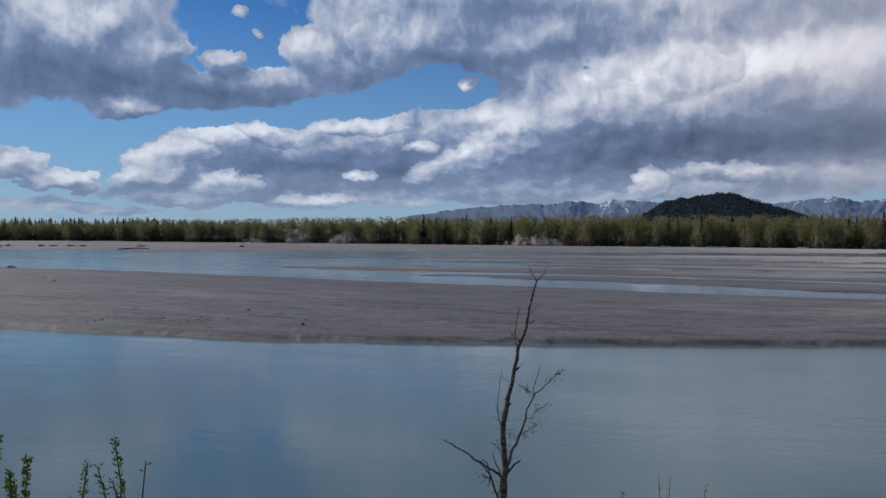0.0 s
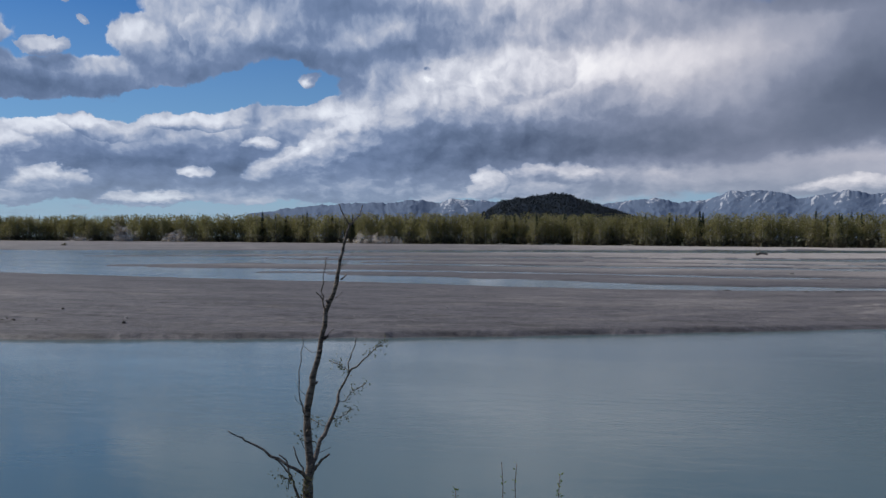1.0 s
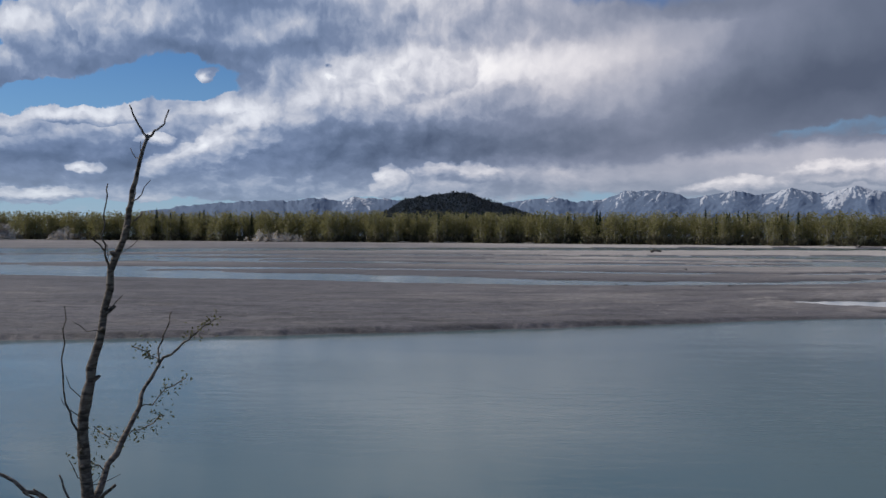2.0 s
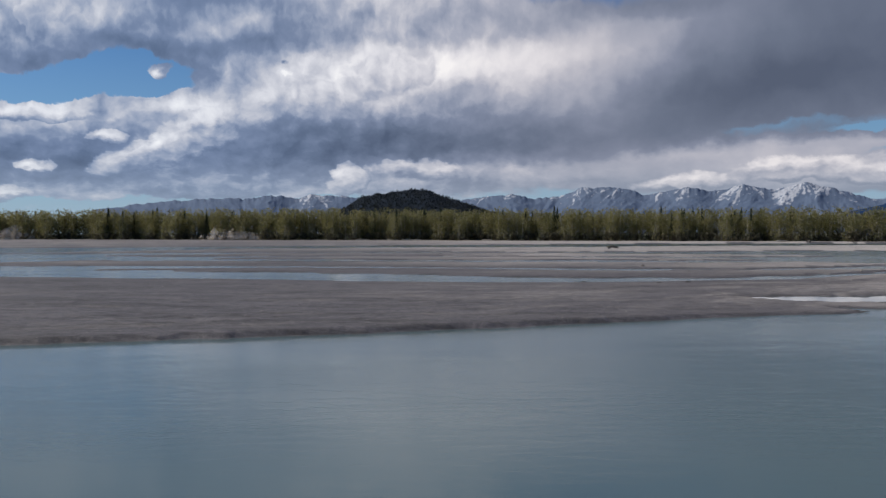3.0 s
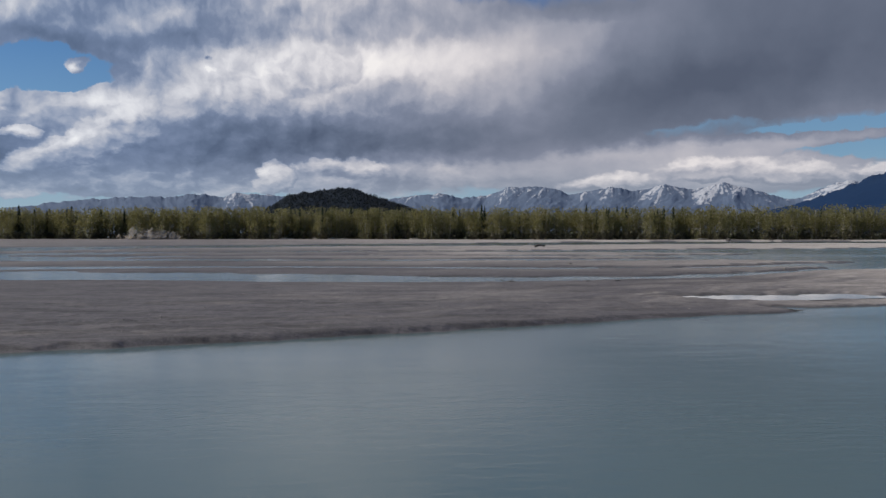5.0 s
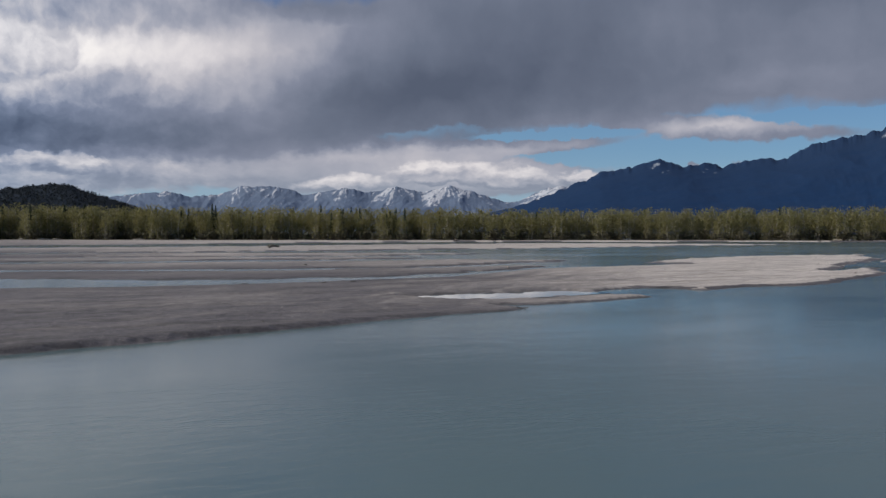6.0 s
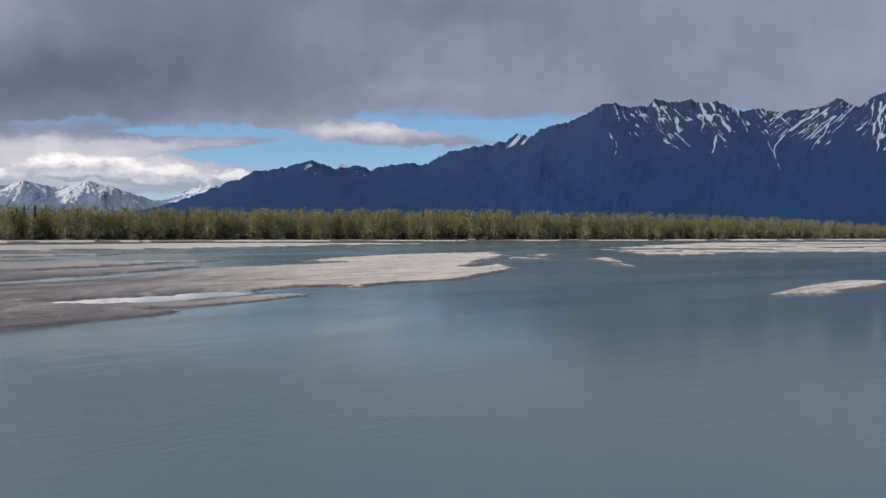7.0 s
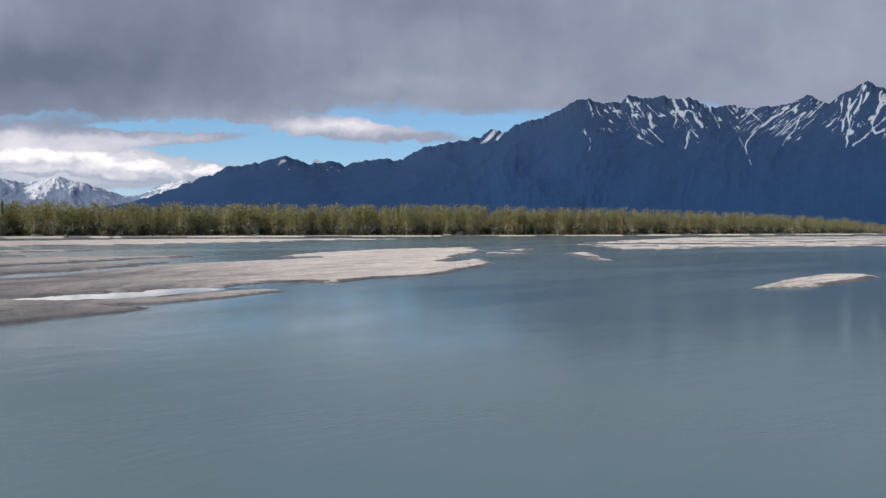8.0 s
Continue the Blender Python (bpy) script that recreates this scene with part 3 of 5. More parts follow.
FRONT = [(-180, 950), (-60, 950), (-50, 900), (-43, 860), (-36, 800), (-25, 670), (-13.6, 552), (3, 485), (18.5, 451), (31.6, 465), (45.8, 481), (57.7, 527), (66, 600), (71.3, 669), (76, 760), (90, 1100), (180, 1100)]
FLOOR_RISE = [(-180, 3), (-60, 3.0), (-50, 2.8), (-43, 2.4), (-36, 1.5), (-25, 0.9), (0, 0.6), (30, 0.3), (90, 0.3), (180, 0.3)]


def smoothstep(x, lo, hi):
    t = np.clip((x - lo) / (hi - lo), 0, 1)
    return t * t * (3 - 2 * t)


def bank_height(x, y):
    """The bank on this side: a grassy shelf that falls to the water."""
    edge = 7.0 + 0.5 * fbm(x * 0.12, y * 0.0, 31, 3) - 0.38 * np.maximum(-2.5 - x, 0)
    edge = np.maximum(edge, -6)
    return 3.2 + 0.35 * fbm(x * 0.35, y * 0.35, 37, 4) - 4.6 * smoothstep(y, edge - 1.0, edge + 6.5)


def ground_height(az_deg, r):
    u, w = np.radians(az_deg), np.log(r)
    ragged = 0.010 * fbm(u * 14, w * 26, 3, 5, 0.6) + 0.0025 * fbm(u * 90, w * 120, 9, 3, 0.6)
    land = np.full(u.shape, -9.0)
    front = np.full(u.shape, -9.0)
    strips = 0.012 * fbm(u * 5, w * 34, 5, 5, 0.6)
    for i, b in enumerate(BARS):
        d = signed_distance(u, w, log_polar(b))
        if i == 0:
            d = front = d + ragged * 0.55
        elif i == 8:
            d = np.minimum(d + ragged * 1.5, 0.022 + 4.0 * strips)
        elif len(b) == 7:
            d = d + ragged * 0.22
        elif len(b) < 6:
            d = d + ragged * 0.25 + 0.008
        else:
            d = d + ragged + strips + (0.016 if i < 5 else 0)
        land = np.maximum(land, d)
    metres = land * r
    z = np.where(metres < 0, -0.9 * (1 - np.exp(metres / 5)), 0)
    lip = 0.15 + 0.05 * fbm(u * 9, w * 3, 15, 3)
    cut = smoothstep(front * r, 0, 0.5) * lip * (1 - 0.8 * smoothstep(az_deg, 8, 24)) * (1 - 0.55 * smoothstep(front * r, 4, 14)) * (1 - smoothstep(r, 75, 100))
    flats = 0.15 * smoothstep(metres, 0, 0.7 + 0.004 * r) + 0.11 * (1 - np.exp(-np.maximum(metres, 0) / 18))
    ledges = 0.09 * fbm(front * r * 0.16, u * 5, 25, 4, 0.6) * smoothstep(metres, 1, 6)
    ripples = ledges + 0.05 * fbm(u * 40, w * 70, 21, 4, 0.6) * smoothstep(metres, 0, 4)
    z = np.where(metres > 0, flats + cut + ripples, z)
    hollow = smoothstep(signed_distance(u, w, log_polar(POOL)) + ragged * 1.5, -0.025, -0.006)
    z = z * (1 - hollow) + np.minimum(z, 0.035 + 0.06 * fbm(u * 22, w * 70, 27, 3)) * hollow
    rim = interp(az_deg, FRONT)
    z = z + smoothstep(r, rim * 0.8, rim) * interp(az_deg, FLOOR_RISE)
    x, y = HUB[0] + r * np.sin(u), HUB[1] + r * np.cos(u)
    z = np.where(r < 38, -1.2, z)
    z = np.maximum(z, np.where(y < 22, bank_height(x, y), -9))
    return z, metres, front * r


def build_ground():
    az_deg = np.concatenate([np.arange(-180, -62, 2.0), np.arange(-62, 82, 0.165), np.arange(82, 180, 2.0)])
    r = np.concatenate([[0.6], np.arange(1.5, 38, 1.3), 1 / np.linspace(1 / 38, 1 / 720, 262), np.geomspace(740, 5200, 14)])
    A, Rr = np.meshgrid(az_deg, r)
    z, metres, front = ground_height(A, Rr)
    u = np.radians(A)
    verts = np.stack([HUB[0] + Rr * np.sin(u), HUB[1] + Rr * np.cos(u), z], -1).reshape(-1, 3)
    n, k = len(r), len(az_deg)
    i, j = np.meshgrid(np.arange(n - 1), np.arange(k), indexing="ij")
    j2 = (j + 1) % k
    faces = np.stack([i * k + j, (i + 1) * k + j, (i + 1) * k + j2, i * k + j2], -1).reshape(-1, 4)
    hub = len(verts)
    verts = np.concatenate([verts, [[HUB[0], HUB[1], float(bank_height(np.array([HUB[0]]), np.array([HUB[1]]))[0])]]])
    lid = [(hub, int((q + 1) % k), int(q)) for q in range(k)]
    me = bpy.data.meshes.new("ground")
    me.from_pydata(verts.tolist(), [], [tuple(f) for f in faces[:, ::-1].tolist()] + lid)
    me.materials.append(SAND)
    me.materials.append(TURF)
    x, y = verts[:, 0], verts[:, 1]
    damp = np.zeros(len(verts))
    zz, mm, ff = z.ravel(), metres.ravel(), front.ravel()
    # fresh silt on low flats is dark with water; bars turn paler eastward and outward
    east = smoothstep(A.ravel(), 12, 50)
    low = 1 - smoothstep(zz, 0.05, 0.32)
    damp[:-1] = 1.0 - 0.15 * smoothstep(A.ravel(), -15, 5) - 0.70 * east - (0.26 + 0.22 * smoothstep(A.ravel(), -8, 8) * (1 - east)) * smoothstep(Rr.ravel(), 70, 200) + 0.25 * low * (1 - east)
    # bands of darker and paler silt that follow the shore
    damp[:-1] += (0.07 * fbm(ff * 0.3, np.radians(A.ravel()) * 9, 45, 4, 0.6) + 0.13 * fbm(ff * 1.1, np.radians(A.ravel()) * 14, 46, 3, 0.6)) * smoothstep(ff, 0.2, 3)
    # hub-facing edges darkened for the cut banks' shade as well as wet silt
    toward = np.gradient(metres / Rr, axis=0).ravel() > 0
    margin = np.where(Rr.ravel() < 80, 0.3, 0.012 * Rr.ravel())
    damp[:-1] = np.where((mm > -1) & (mm < margin) & toward, 1.4, damp[:-1])
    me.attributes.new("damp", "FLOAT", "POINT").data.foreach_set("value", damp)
    fy = verts[faces[:, 0], 1]
    fz = verts[faces[:, 0], 2]
    fr = Rr.ravel()[faces[:, 0]]
    mats = np.where(((fy < 16) & (fr < 200)) | (fr > interp(A.ravel()[faces[:, 0]], FRONT) * 1.01), 1, 0)
    me.polygons.foreach_set("material_index", np.concatenate([mats, np.ones(len(lid), int)]).astype(int))
    smooth(me)
    me.update()
    return tagged(new("ground", me), "grey braided river sandbars and a grassy bank", "ground", kind="structure")


build_ground()


def build_water():
    s = Soup()
    s.v = [(-5200, -600, 0), (5200, -600, 0), (5200, 5200, 0), (-5200, 5200, 0)]
    s.f = [(0, 1, 2, 3)]
    return tagged(new("river_water", s.mesh("river_water", WATER)), "silty blue-grey glacial river water", "water", kind="structure")


build_water()


def build_pool():
    """A sheet of still water that fills the hollow in the bar."""
    s = Soup()
    for a2, r in POOL:
        mid = (25.0, 70.0)
        a3, r3 = mid[0] + (a2 - mid[0]) * 1.06, mid[1] + (r - mid[1]) * 1.12
        s.v.append((HUB[0] + r3 * math.sin(radians(a3)), HUB[1] + r3 * math.cos(radians(a3)), 0.078))
    s.f = [tuple(reversed(range(len(s.v))))]
    return tagged(new("pool", s.mesh("pool", STILL)), "still shallow pool lying on the sandbar", "pool", kind="structure")


build_pool()

# ---- mountains ----
BIG_CREST_A = [(24, 1.2), (26.9, 1.83), (28.2, 2.47), (29.8, 3.03), (31.8, 3.87), (33.8, 4.2), (35.6, 4.71), (37.1, 4.17), (38.4, 4.37), (39.5, 4.16), (41.4, 4.66),
               (43.1, 4.52), (44.8, 5.43), (46.7, 5.74), (48.3, 5.99), (49.4, 6.63), (50.2, 6.36), (51.7, 7.17), (53.2, 7.33), (54.3, 7.98), (55.4, 8.51)]
BIG_CREST_B = [(56.5, 8.22), (57.8, 8.08), (58.4, 8.67), (59.5, 8.39), (60.7, 8.52), (61.3, 8.21), (62.1, 8.36), (63.4, 7.77), (66.1, 7.58), (68.1, 7.55), (69.3, 8.17),
               (70.5, 7.62), (71.3, 8.14), (72.5, 8.73), (73.7, 8.15), (77, 8.6), (82, 7.4), (88, 8.0), (96, 6.0), (110, 4.0)]
RANGE_CREST = [(-24, 1.5), (-20.3, 2.0), (-17.9, 2.24), (-16.5, 2.32), (-14.7, 2.26), (-12.9, 2.54), (-11.1, 2.36), (-10.4, 2.63), (-8.1, 2.45), (-5, 2.2), (-0.1, 2.19), (1.8, 2.49), (3.7, 2.55),
               (4.6, 2.28), (6.7, 2.53), (7.8, 2.98), (10.4, 2.99), (11.9, 2.48), (13, 2.65), (14.8, 2.92), (16.2, 2.61), (18, 3.01), (20, 2.72), (21.7, 3.04), (23, 2.83),
               (24.6, 2.27), (25.6, 2.01), (26.4, 2.0), (27.6, 2.62), (28.4, 3.0), (29.4, 3.05), (30, 2.9), (33, 2.6), (38, 2.0)]
HILL_CREST = [(-9.5, 0.9), (-8.0, 1.73), (-7.0, 2.45), (-5.5, 2.68), (-3.6, 2.92), (-2.4, 2.84), (-1.3, 2.38), (0.2, 1.92), (2.5, 1.2)]


def build_mountain(name, crest, r_foot, r_crest, step, rows, mat, shape, gully, spurs, blur, jag, snow_rule, label, category):
    az_deg = np.concatenate([np.arange(a2, b2, d) for a2, b2, d in step])
    t = np.concatenate([np.linspace(0, 1, rows), [1.06, 1.15, 1.3]])
    A, T = np.meshgrid(az_deg, t)
    sharp = interp(A, crest) + jag * fbm(A * 2.2, A * 0, 51, 5, 0.6) * (interp(A, crest) > 1.6)
    wide = np.mean([interp(A + d, crest) for d in np.linspace(-blur, blur, 25)], axis=0)
    mild = np.mean([interp(A + d, crest) for d in np.linspace(-blur / 4, blur / 4, 13)], axis=0)
    near_top = smoothstep(T, 0.55, 1.0)
    top = wide + (mild - wide) * smoothstep(T, 0.3, 0.85) + (sharp - mild) * near_top ** 7
    r_top = r_crest * (1 + 0.03 * fbm(A * 0.15, A * 0, 61, 3))
    peak = np.tan(np.radians(top)) * r_top + 5.2
    lean = 1.6 * fbm(A * 0.13, T * 0.6, 71, 2)
    q = A + (1 - T) * 1.8 * lean
    aspect = np.degrees((r_crest - r_foot) / r_crest)
    spur = ridged(q * spurs, T * aspect * spurs * 0.35 + 3, 81, 5, 0.5)
    lump = fbm(A * spurs * 2.2, T * aspect * spurs * 2.2, 85, 5, 0.55)
    crease = spur
    up = np.where(T <= 1, T, 1)
    rise = up ** shape
    side = np.clip(4 * up * (1 - up), 0, 1) ** 0.7
    z = peak * rise + peak * gully * (0.5 * (spur - 0.4) + 0.10 * lump) * side
    z = np.where(T > 1, peak * (1 - (T - 1) * 2.2), np.minimum(z, peak * (0.25 + 0.75 * up)))
    r = r_foot + (r_top - r_foot) * T
    u = np.radians(A)
    verts = np.stack([r * np.sin(u), 8 + r * np.cos(u), z], -1).reshape(-1, 3)
    n, k = A.shape
    i, j = np.meshgrid(np.arange(n - 1), np.arange(k - 1), indexing="ij")
    faces = np.stack([i * k + j, i * k + j + 1, (i + 1) * k + j + 1, (i + 1) * k + j], -1).reshape(-1, 4)
    me = mesh_of(name, verts, faces, mat)
    alt = np.clip(z / np.maximum(peak.max(), 1), 0, 1.2)
    me.attributes.new("snow", "FLOAT", "POINT").data.foreach_set("value", snow_rule(A, T, q, z, peak, crease).ravel().astype(float))
    me.attributes.new("alp", "FLOAT", "POINT").data.foreach_set("value", alt.ravel().astype(float))
    smooth(me)
    return tagged(new(name, me), label, category, kind="structure")


# snow-filled gullies of the big mountain: azimuth and elevation of both ends, width
GULLIES = [(68.2, 7.6, 66.2, 6.1, 0.17), (66.2, 6.1, 65.6, 5.2, 0.12), (65.6, 5.2, 66.0, 4.1, 0.10), (64.7, 6.9, 65.6, 5.3, 0.08), (63.5, 7.9, 64.1, 6.5, 0.14),
           (66.0, 7.4, 66.8, 6.5, 0.08), (58.8, 8.4, 59.5, 7.4, 0.09), (59.7, 7.6, 59.9, 6.7, 0.19), (59.7, 6.6, 60.6, 5.7, 0.08), (58.9, 6.2, 60.3, 5.4, 0.09),
           (61.5, 7.9, 61.4, 6.8, 0.13), (62.2, 6.4, 62.0, 5.3, 0.13), (55.9, 6.0, 55.8, 5.0, 0.08), (68.8, 6.8, 67.8, 5.2, 0.10), (71.7, 7.9, 71.5, 5.0, 0.13),
           (72.5, 8.5, 72.0, 6.9, 0.17), (73.5, 7.9, 72.9, 6.3, 0.2), (73.6, 6.6, 71.9, 5.0, 0.13)]


def gully_snow(A, T, q, z, peak, crease):
    el = np.degrees(np.arctan2(z, 1500 + 2100 * np.minimum(T, 1)))
    wob = 0.09 * fbm(A * 1.6, el * 1.6, 89, 4)
    ax, ey = A + wob, el + 0.10 * fbm(A * 1.6 + 9, el * 1.6, 90, 4)
    s = np.zeros(A.shape)
    for a0, e0, a1, e1, w in GULLIES:
        t = np.clip(((ax - a0) * (a1 - a0) + (ey - e0) * (e1 - e0)) / ((a1 - a0) ** 2 + (e1 - e0) ** 2), 0, 1)
        d = np.hypot(ax - a0 - t * (a1 - a0), ey - e0 - t * (e1 - e0))
        s = np.maximum(s, np.clip(1.2 - 0.75 * d / (w * (0.62 - 0.32 * t)), 0, 1) * (0.82 + 0.30 * value_noise(A * 3, el * 2.2, 87) + 0.22 * fbm(A * 7, el * 5, 86, 2)))
    # thin broken runnels that slant down between them
    slant = np.where(A < 65.4, 0.62, np.where(A < 71.0, -1.15, -0.45))
    run = A + slant * (el - 7.5) + wob
    thin = 1 - np.minimum(np.abs(value_noise(run * 3.3, el * 0.6, 91)) / 0.22, 1)
    floor = 5.6 + 0.6 * value_noise(A * 0.7, A * 0, 93) + 0.9 * (1 - smoothstep(A, 52, 56))
    band = smoothstep(el, floor - 0.3, floor + 0.8) * (1 - 0.9 * smoothstep(A, 52.3, 53.5) * (1 - smoothstep(A, 54.5, 56)))
    patchy = smoothstep(fbm(run * 1.3, el * 2.4, 97, 3), -0.35, 0.2)
    s = np.maximum(s, thin * patchy * band * (0.92 + 0.1 * smoothstep(A, 70, 72)))
    hair = 1 - np.minimum(np.abs(value_noise(run * 7.5 + 0.4 * wob, el * 1.1, 96)) / 0.30, 1)
    s = np.maximum(s, 0.95 * hair * smoothstep(fbm(run * 2.1, el * 3.0, 103, 3), 0.05, 0.5) * smoothstep(el, floor + 0.1, floor + 0.9) * smoothstep(A, 55.5, 57))
    # the low shoulder and the snow under its crest
    near = np.exp(-((A - 35.6) / 1.1) ** 2) + np.exp(-((A - 38.6) / 1.0) ** 2)
    spots = smoothstep(fbm(A * 2.4, el * 4.5, 98, 3), 0.3, 0.7) * smoothstep(el, 3.5, 3.9)
    s = np.maximum(s, 0.58 * np.clip(near, 0, 1) * spots)
    shoulder = np.exp(-((A - 50.6) / 2.2) ** 4) * smoothstep(el - interp(A, BIG_CREST_A), -1.0, -0.35)
    s = np.maximum(s, 1.1 * shoulder * smoothstep(value_noise((A - 0.9 * el) * 3.4, el * 0.8, 99), 0.0, 0.5))
    return np.clip(s, 0, 1)


def field_snow(A, T, q, z, peak, crease):
    el = np.degrees(np.arctan2(z, 3500 + 1100 * np.minimum(T, 1)))
    # streaks fan out downhill from each summit
    tops = np.array([-16.5, -12.9, -10.4, 1.8, 3.7, 7.8, 10.4, 13.0, 14.8, 18.0, 21.7, 23.0, 30.0])
    near = tops[np.argmin(np.abs(A[..., None] - tops), axis=-1)]
    top = interp(near, RANGE_CREST) + 0.35
    fan = (A - near) / np.maximum(top - el, 0.2)
    jitter = 0.12 * fbm(A * 2.5, el * 3, 88, 3)
    streak = value_noise((fan + jitter) * 5.5 + near, el * 1.5, 94) + 0.8 * value_noise((fan + jitter) * 14 + near, el * 3.2, 95) + 0.7 * fbm(A * 7, el * 12, 84, 3, 0.6)
    # whiter west of each summit than east of it
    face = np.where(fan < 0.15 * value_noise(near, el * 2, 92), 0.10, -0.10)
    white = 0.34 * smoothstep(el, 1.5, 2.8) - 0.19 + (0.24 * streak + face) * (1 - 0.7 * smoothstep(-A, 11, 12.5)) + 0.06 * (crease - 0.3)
    bright = 0.42 * np.exp(-((A + 9.5) / 1.6) ** 2) + 0.13 * smoothstep(A, -1, 1) - 0.12 * smoothstep(-A, 11.5, 12.5) + 0.15 * smoothstep(A, 16, 20)
    return np.clip(white + bright * smoothstep(el, 1.1, 1.9) + 0.08, 0, 1)


build_mountain("mountain", BIG_CREST_A + BIG_CREST_B, 1500, 3600, [(24, 45, 0.1), (45, 76, 0.045), (76, 110, 0.3)], 140, HAZY_PEAK, 1.2, 0.045, 0.17, 5.0, 0.09, gully_snow,
               "dark mountain tinted haze blue, with snow in its gullies", "mountain")
build_mountain("snow_range", RANGE_CREST, 3500, 4600, [(-24, 38, 0.05)], 70, HAZY_RANGE, 1.1, 0.08, 0.6, 1.6, 0.06, field_snow,
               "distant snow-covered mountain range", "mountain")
hill = build_mountain("hill", HILL_CREST, 1900, 2500, [(-9.5, 2.5, 0.05)], 40, HAZY_HILL, 0.75, 0.10, 0.5, 1.2, 0.05, lambda A, T, q, z, p, c: 0 * A,
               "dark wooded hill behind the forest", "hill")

# ---- trees of the far bank ----
TALL = [(-180, 20), (-60, 20), (-50, 20), (-43, 21), (-36, 23), (-25, 23), (-13.6, 21.5), (3, 19.5), (18.5, 18.5), (31.6, 18), (45.8, 18.5), (57.7, 17.0), (66, 15.0), (71.3, 12), (73.5, 7), (76, 4), (180, 8)]


def poplar_meshes(seed, clumps, size, low, stems=4, pairs=2):
    """Stems and crown of a slender spring poplar, one unit high."""
    rng = np.random.default_rng(seed)
    wood, crown = Soup(), Soup()
    lobes = []
    for q in range(stems):
        ox, oy = (0, 0) if q == 0 else (rng.normal() * 0.06, rng.normal() * 0.06)
        h = 0.94 if q == 0 else rng.uniform(0.6, 0.85)
        bx, by = rng.normal() * 0.03, rng.normal() * 0.03
        wood.tube([(ox + bx * t * t, oy + by * t * t, h * t) for t in (0, 0.25, 0.5, 0.75, 1.0)], [(0.0085 if q == 0 else 0.0062) * (1 - 0.8 * t) for t in (0, 0.25, 0.5, 0.75, 1.0)], 4)
        for t in np.linspace(low + 0.05, 0.93, 7):
            lobes += [(ox + bx * t * t + rng.normal() * 0.03, oy + by * t * t + rng.normal() * 0.03, h * t)] * (2 if t > 0.7 else 1)
    for i in range(7):
        h = rng.uniform(max(low, 0.25), 0.85)
        t = rng.uniform(0, 6.283)
        length = rng.uniform(0.08, 0.16) * (1.15 - h)
        tip = (math.cos(t) * length, math.sin(t) * length, h + length * rng.uniform(0.8, 1.5))
        wood.tube([(0, 0, h), tip], [0.004, 0.0015], 3)
        lobes.append(tip)
    for _ in range(clumps):
        c = lobes[rng.integers(len(lobes))]
        w = 0.066 * (1.15 - 0.2 * c[2])
        p = (c[0] + rng.normal() * w, c[1] + rng.normal() * w, min(0.97 - rng.uniform(0, 0.05), c[2] + rng.normal() * 0.04))
        crown.clump(p, size * rng.uniform(0.6, 1.3), rng, pairs)
    return wood, crown


def spruce_meshes(seed, tiers):
    rng = np.random.default_rng(seed)
    wood, crown = Soup(), Soup()
    wood.tube([(0, 0, 0), (0, 0, 0.5), (0, 0, 1.0)], [0.012, 0.008, 0.001], 5)
    for i in range(tiers):
        h = 0.08 + 0.9 * i / tiers
        reach = 0.13 * (1 - h) ** 0.8 * rng.uniform(0.75, 1.15) + 0.008
        for s in range(7):
            t = 6.283 * s / 7 + rng.uniform(-0.4, 0.4)
            q = reach * rng.uniform(0.7, 1.2)
            c, d = math.cos(t), math.sin(t)
            b = len(crown.v)
            crown.v += [(0, 0, h + 0.05), (c * q - d * q * 0.35, d * q + c * q * 0.35, h - 0.02), (c * q * 1.2, d * q * 1.2, h - 0.045), (c * q + d * q * 0.35, d * q - c * q * 0.35, h - 0.02)]
            crown.f += [(b, b + 1, b + 2), (b, b + 2, b + 3)]
    return wood, crown


def make_tree(name, soups, wood_mat, leaf_mat, label, group, leaf_label):
    top = new(name)
    part("trunk", smooth(soups[0].mesh("trunk", wood_mat)), top)
    part("crown", soups[1].mesh("crown", leaf_mat), top, leaf_label)
    return tagged(top, label, "tree", group)


def forest_spot(az_deg, back, rng):
    r = float(interp(az_deg, FRONT)) * (1 + 0.012 * math.sin(az_deg * 1.7) + 0.008 * math.sin(az_deg * 4.3)) + back
    z = float(interp(az_deg, FLOOR_RISE)) + 0.25
    return HUB[0] + r * math.sin(radians(az_deg)), HUB[1] + r * math.cos(radians(az_deg)), z


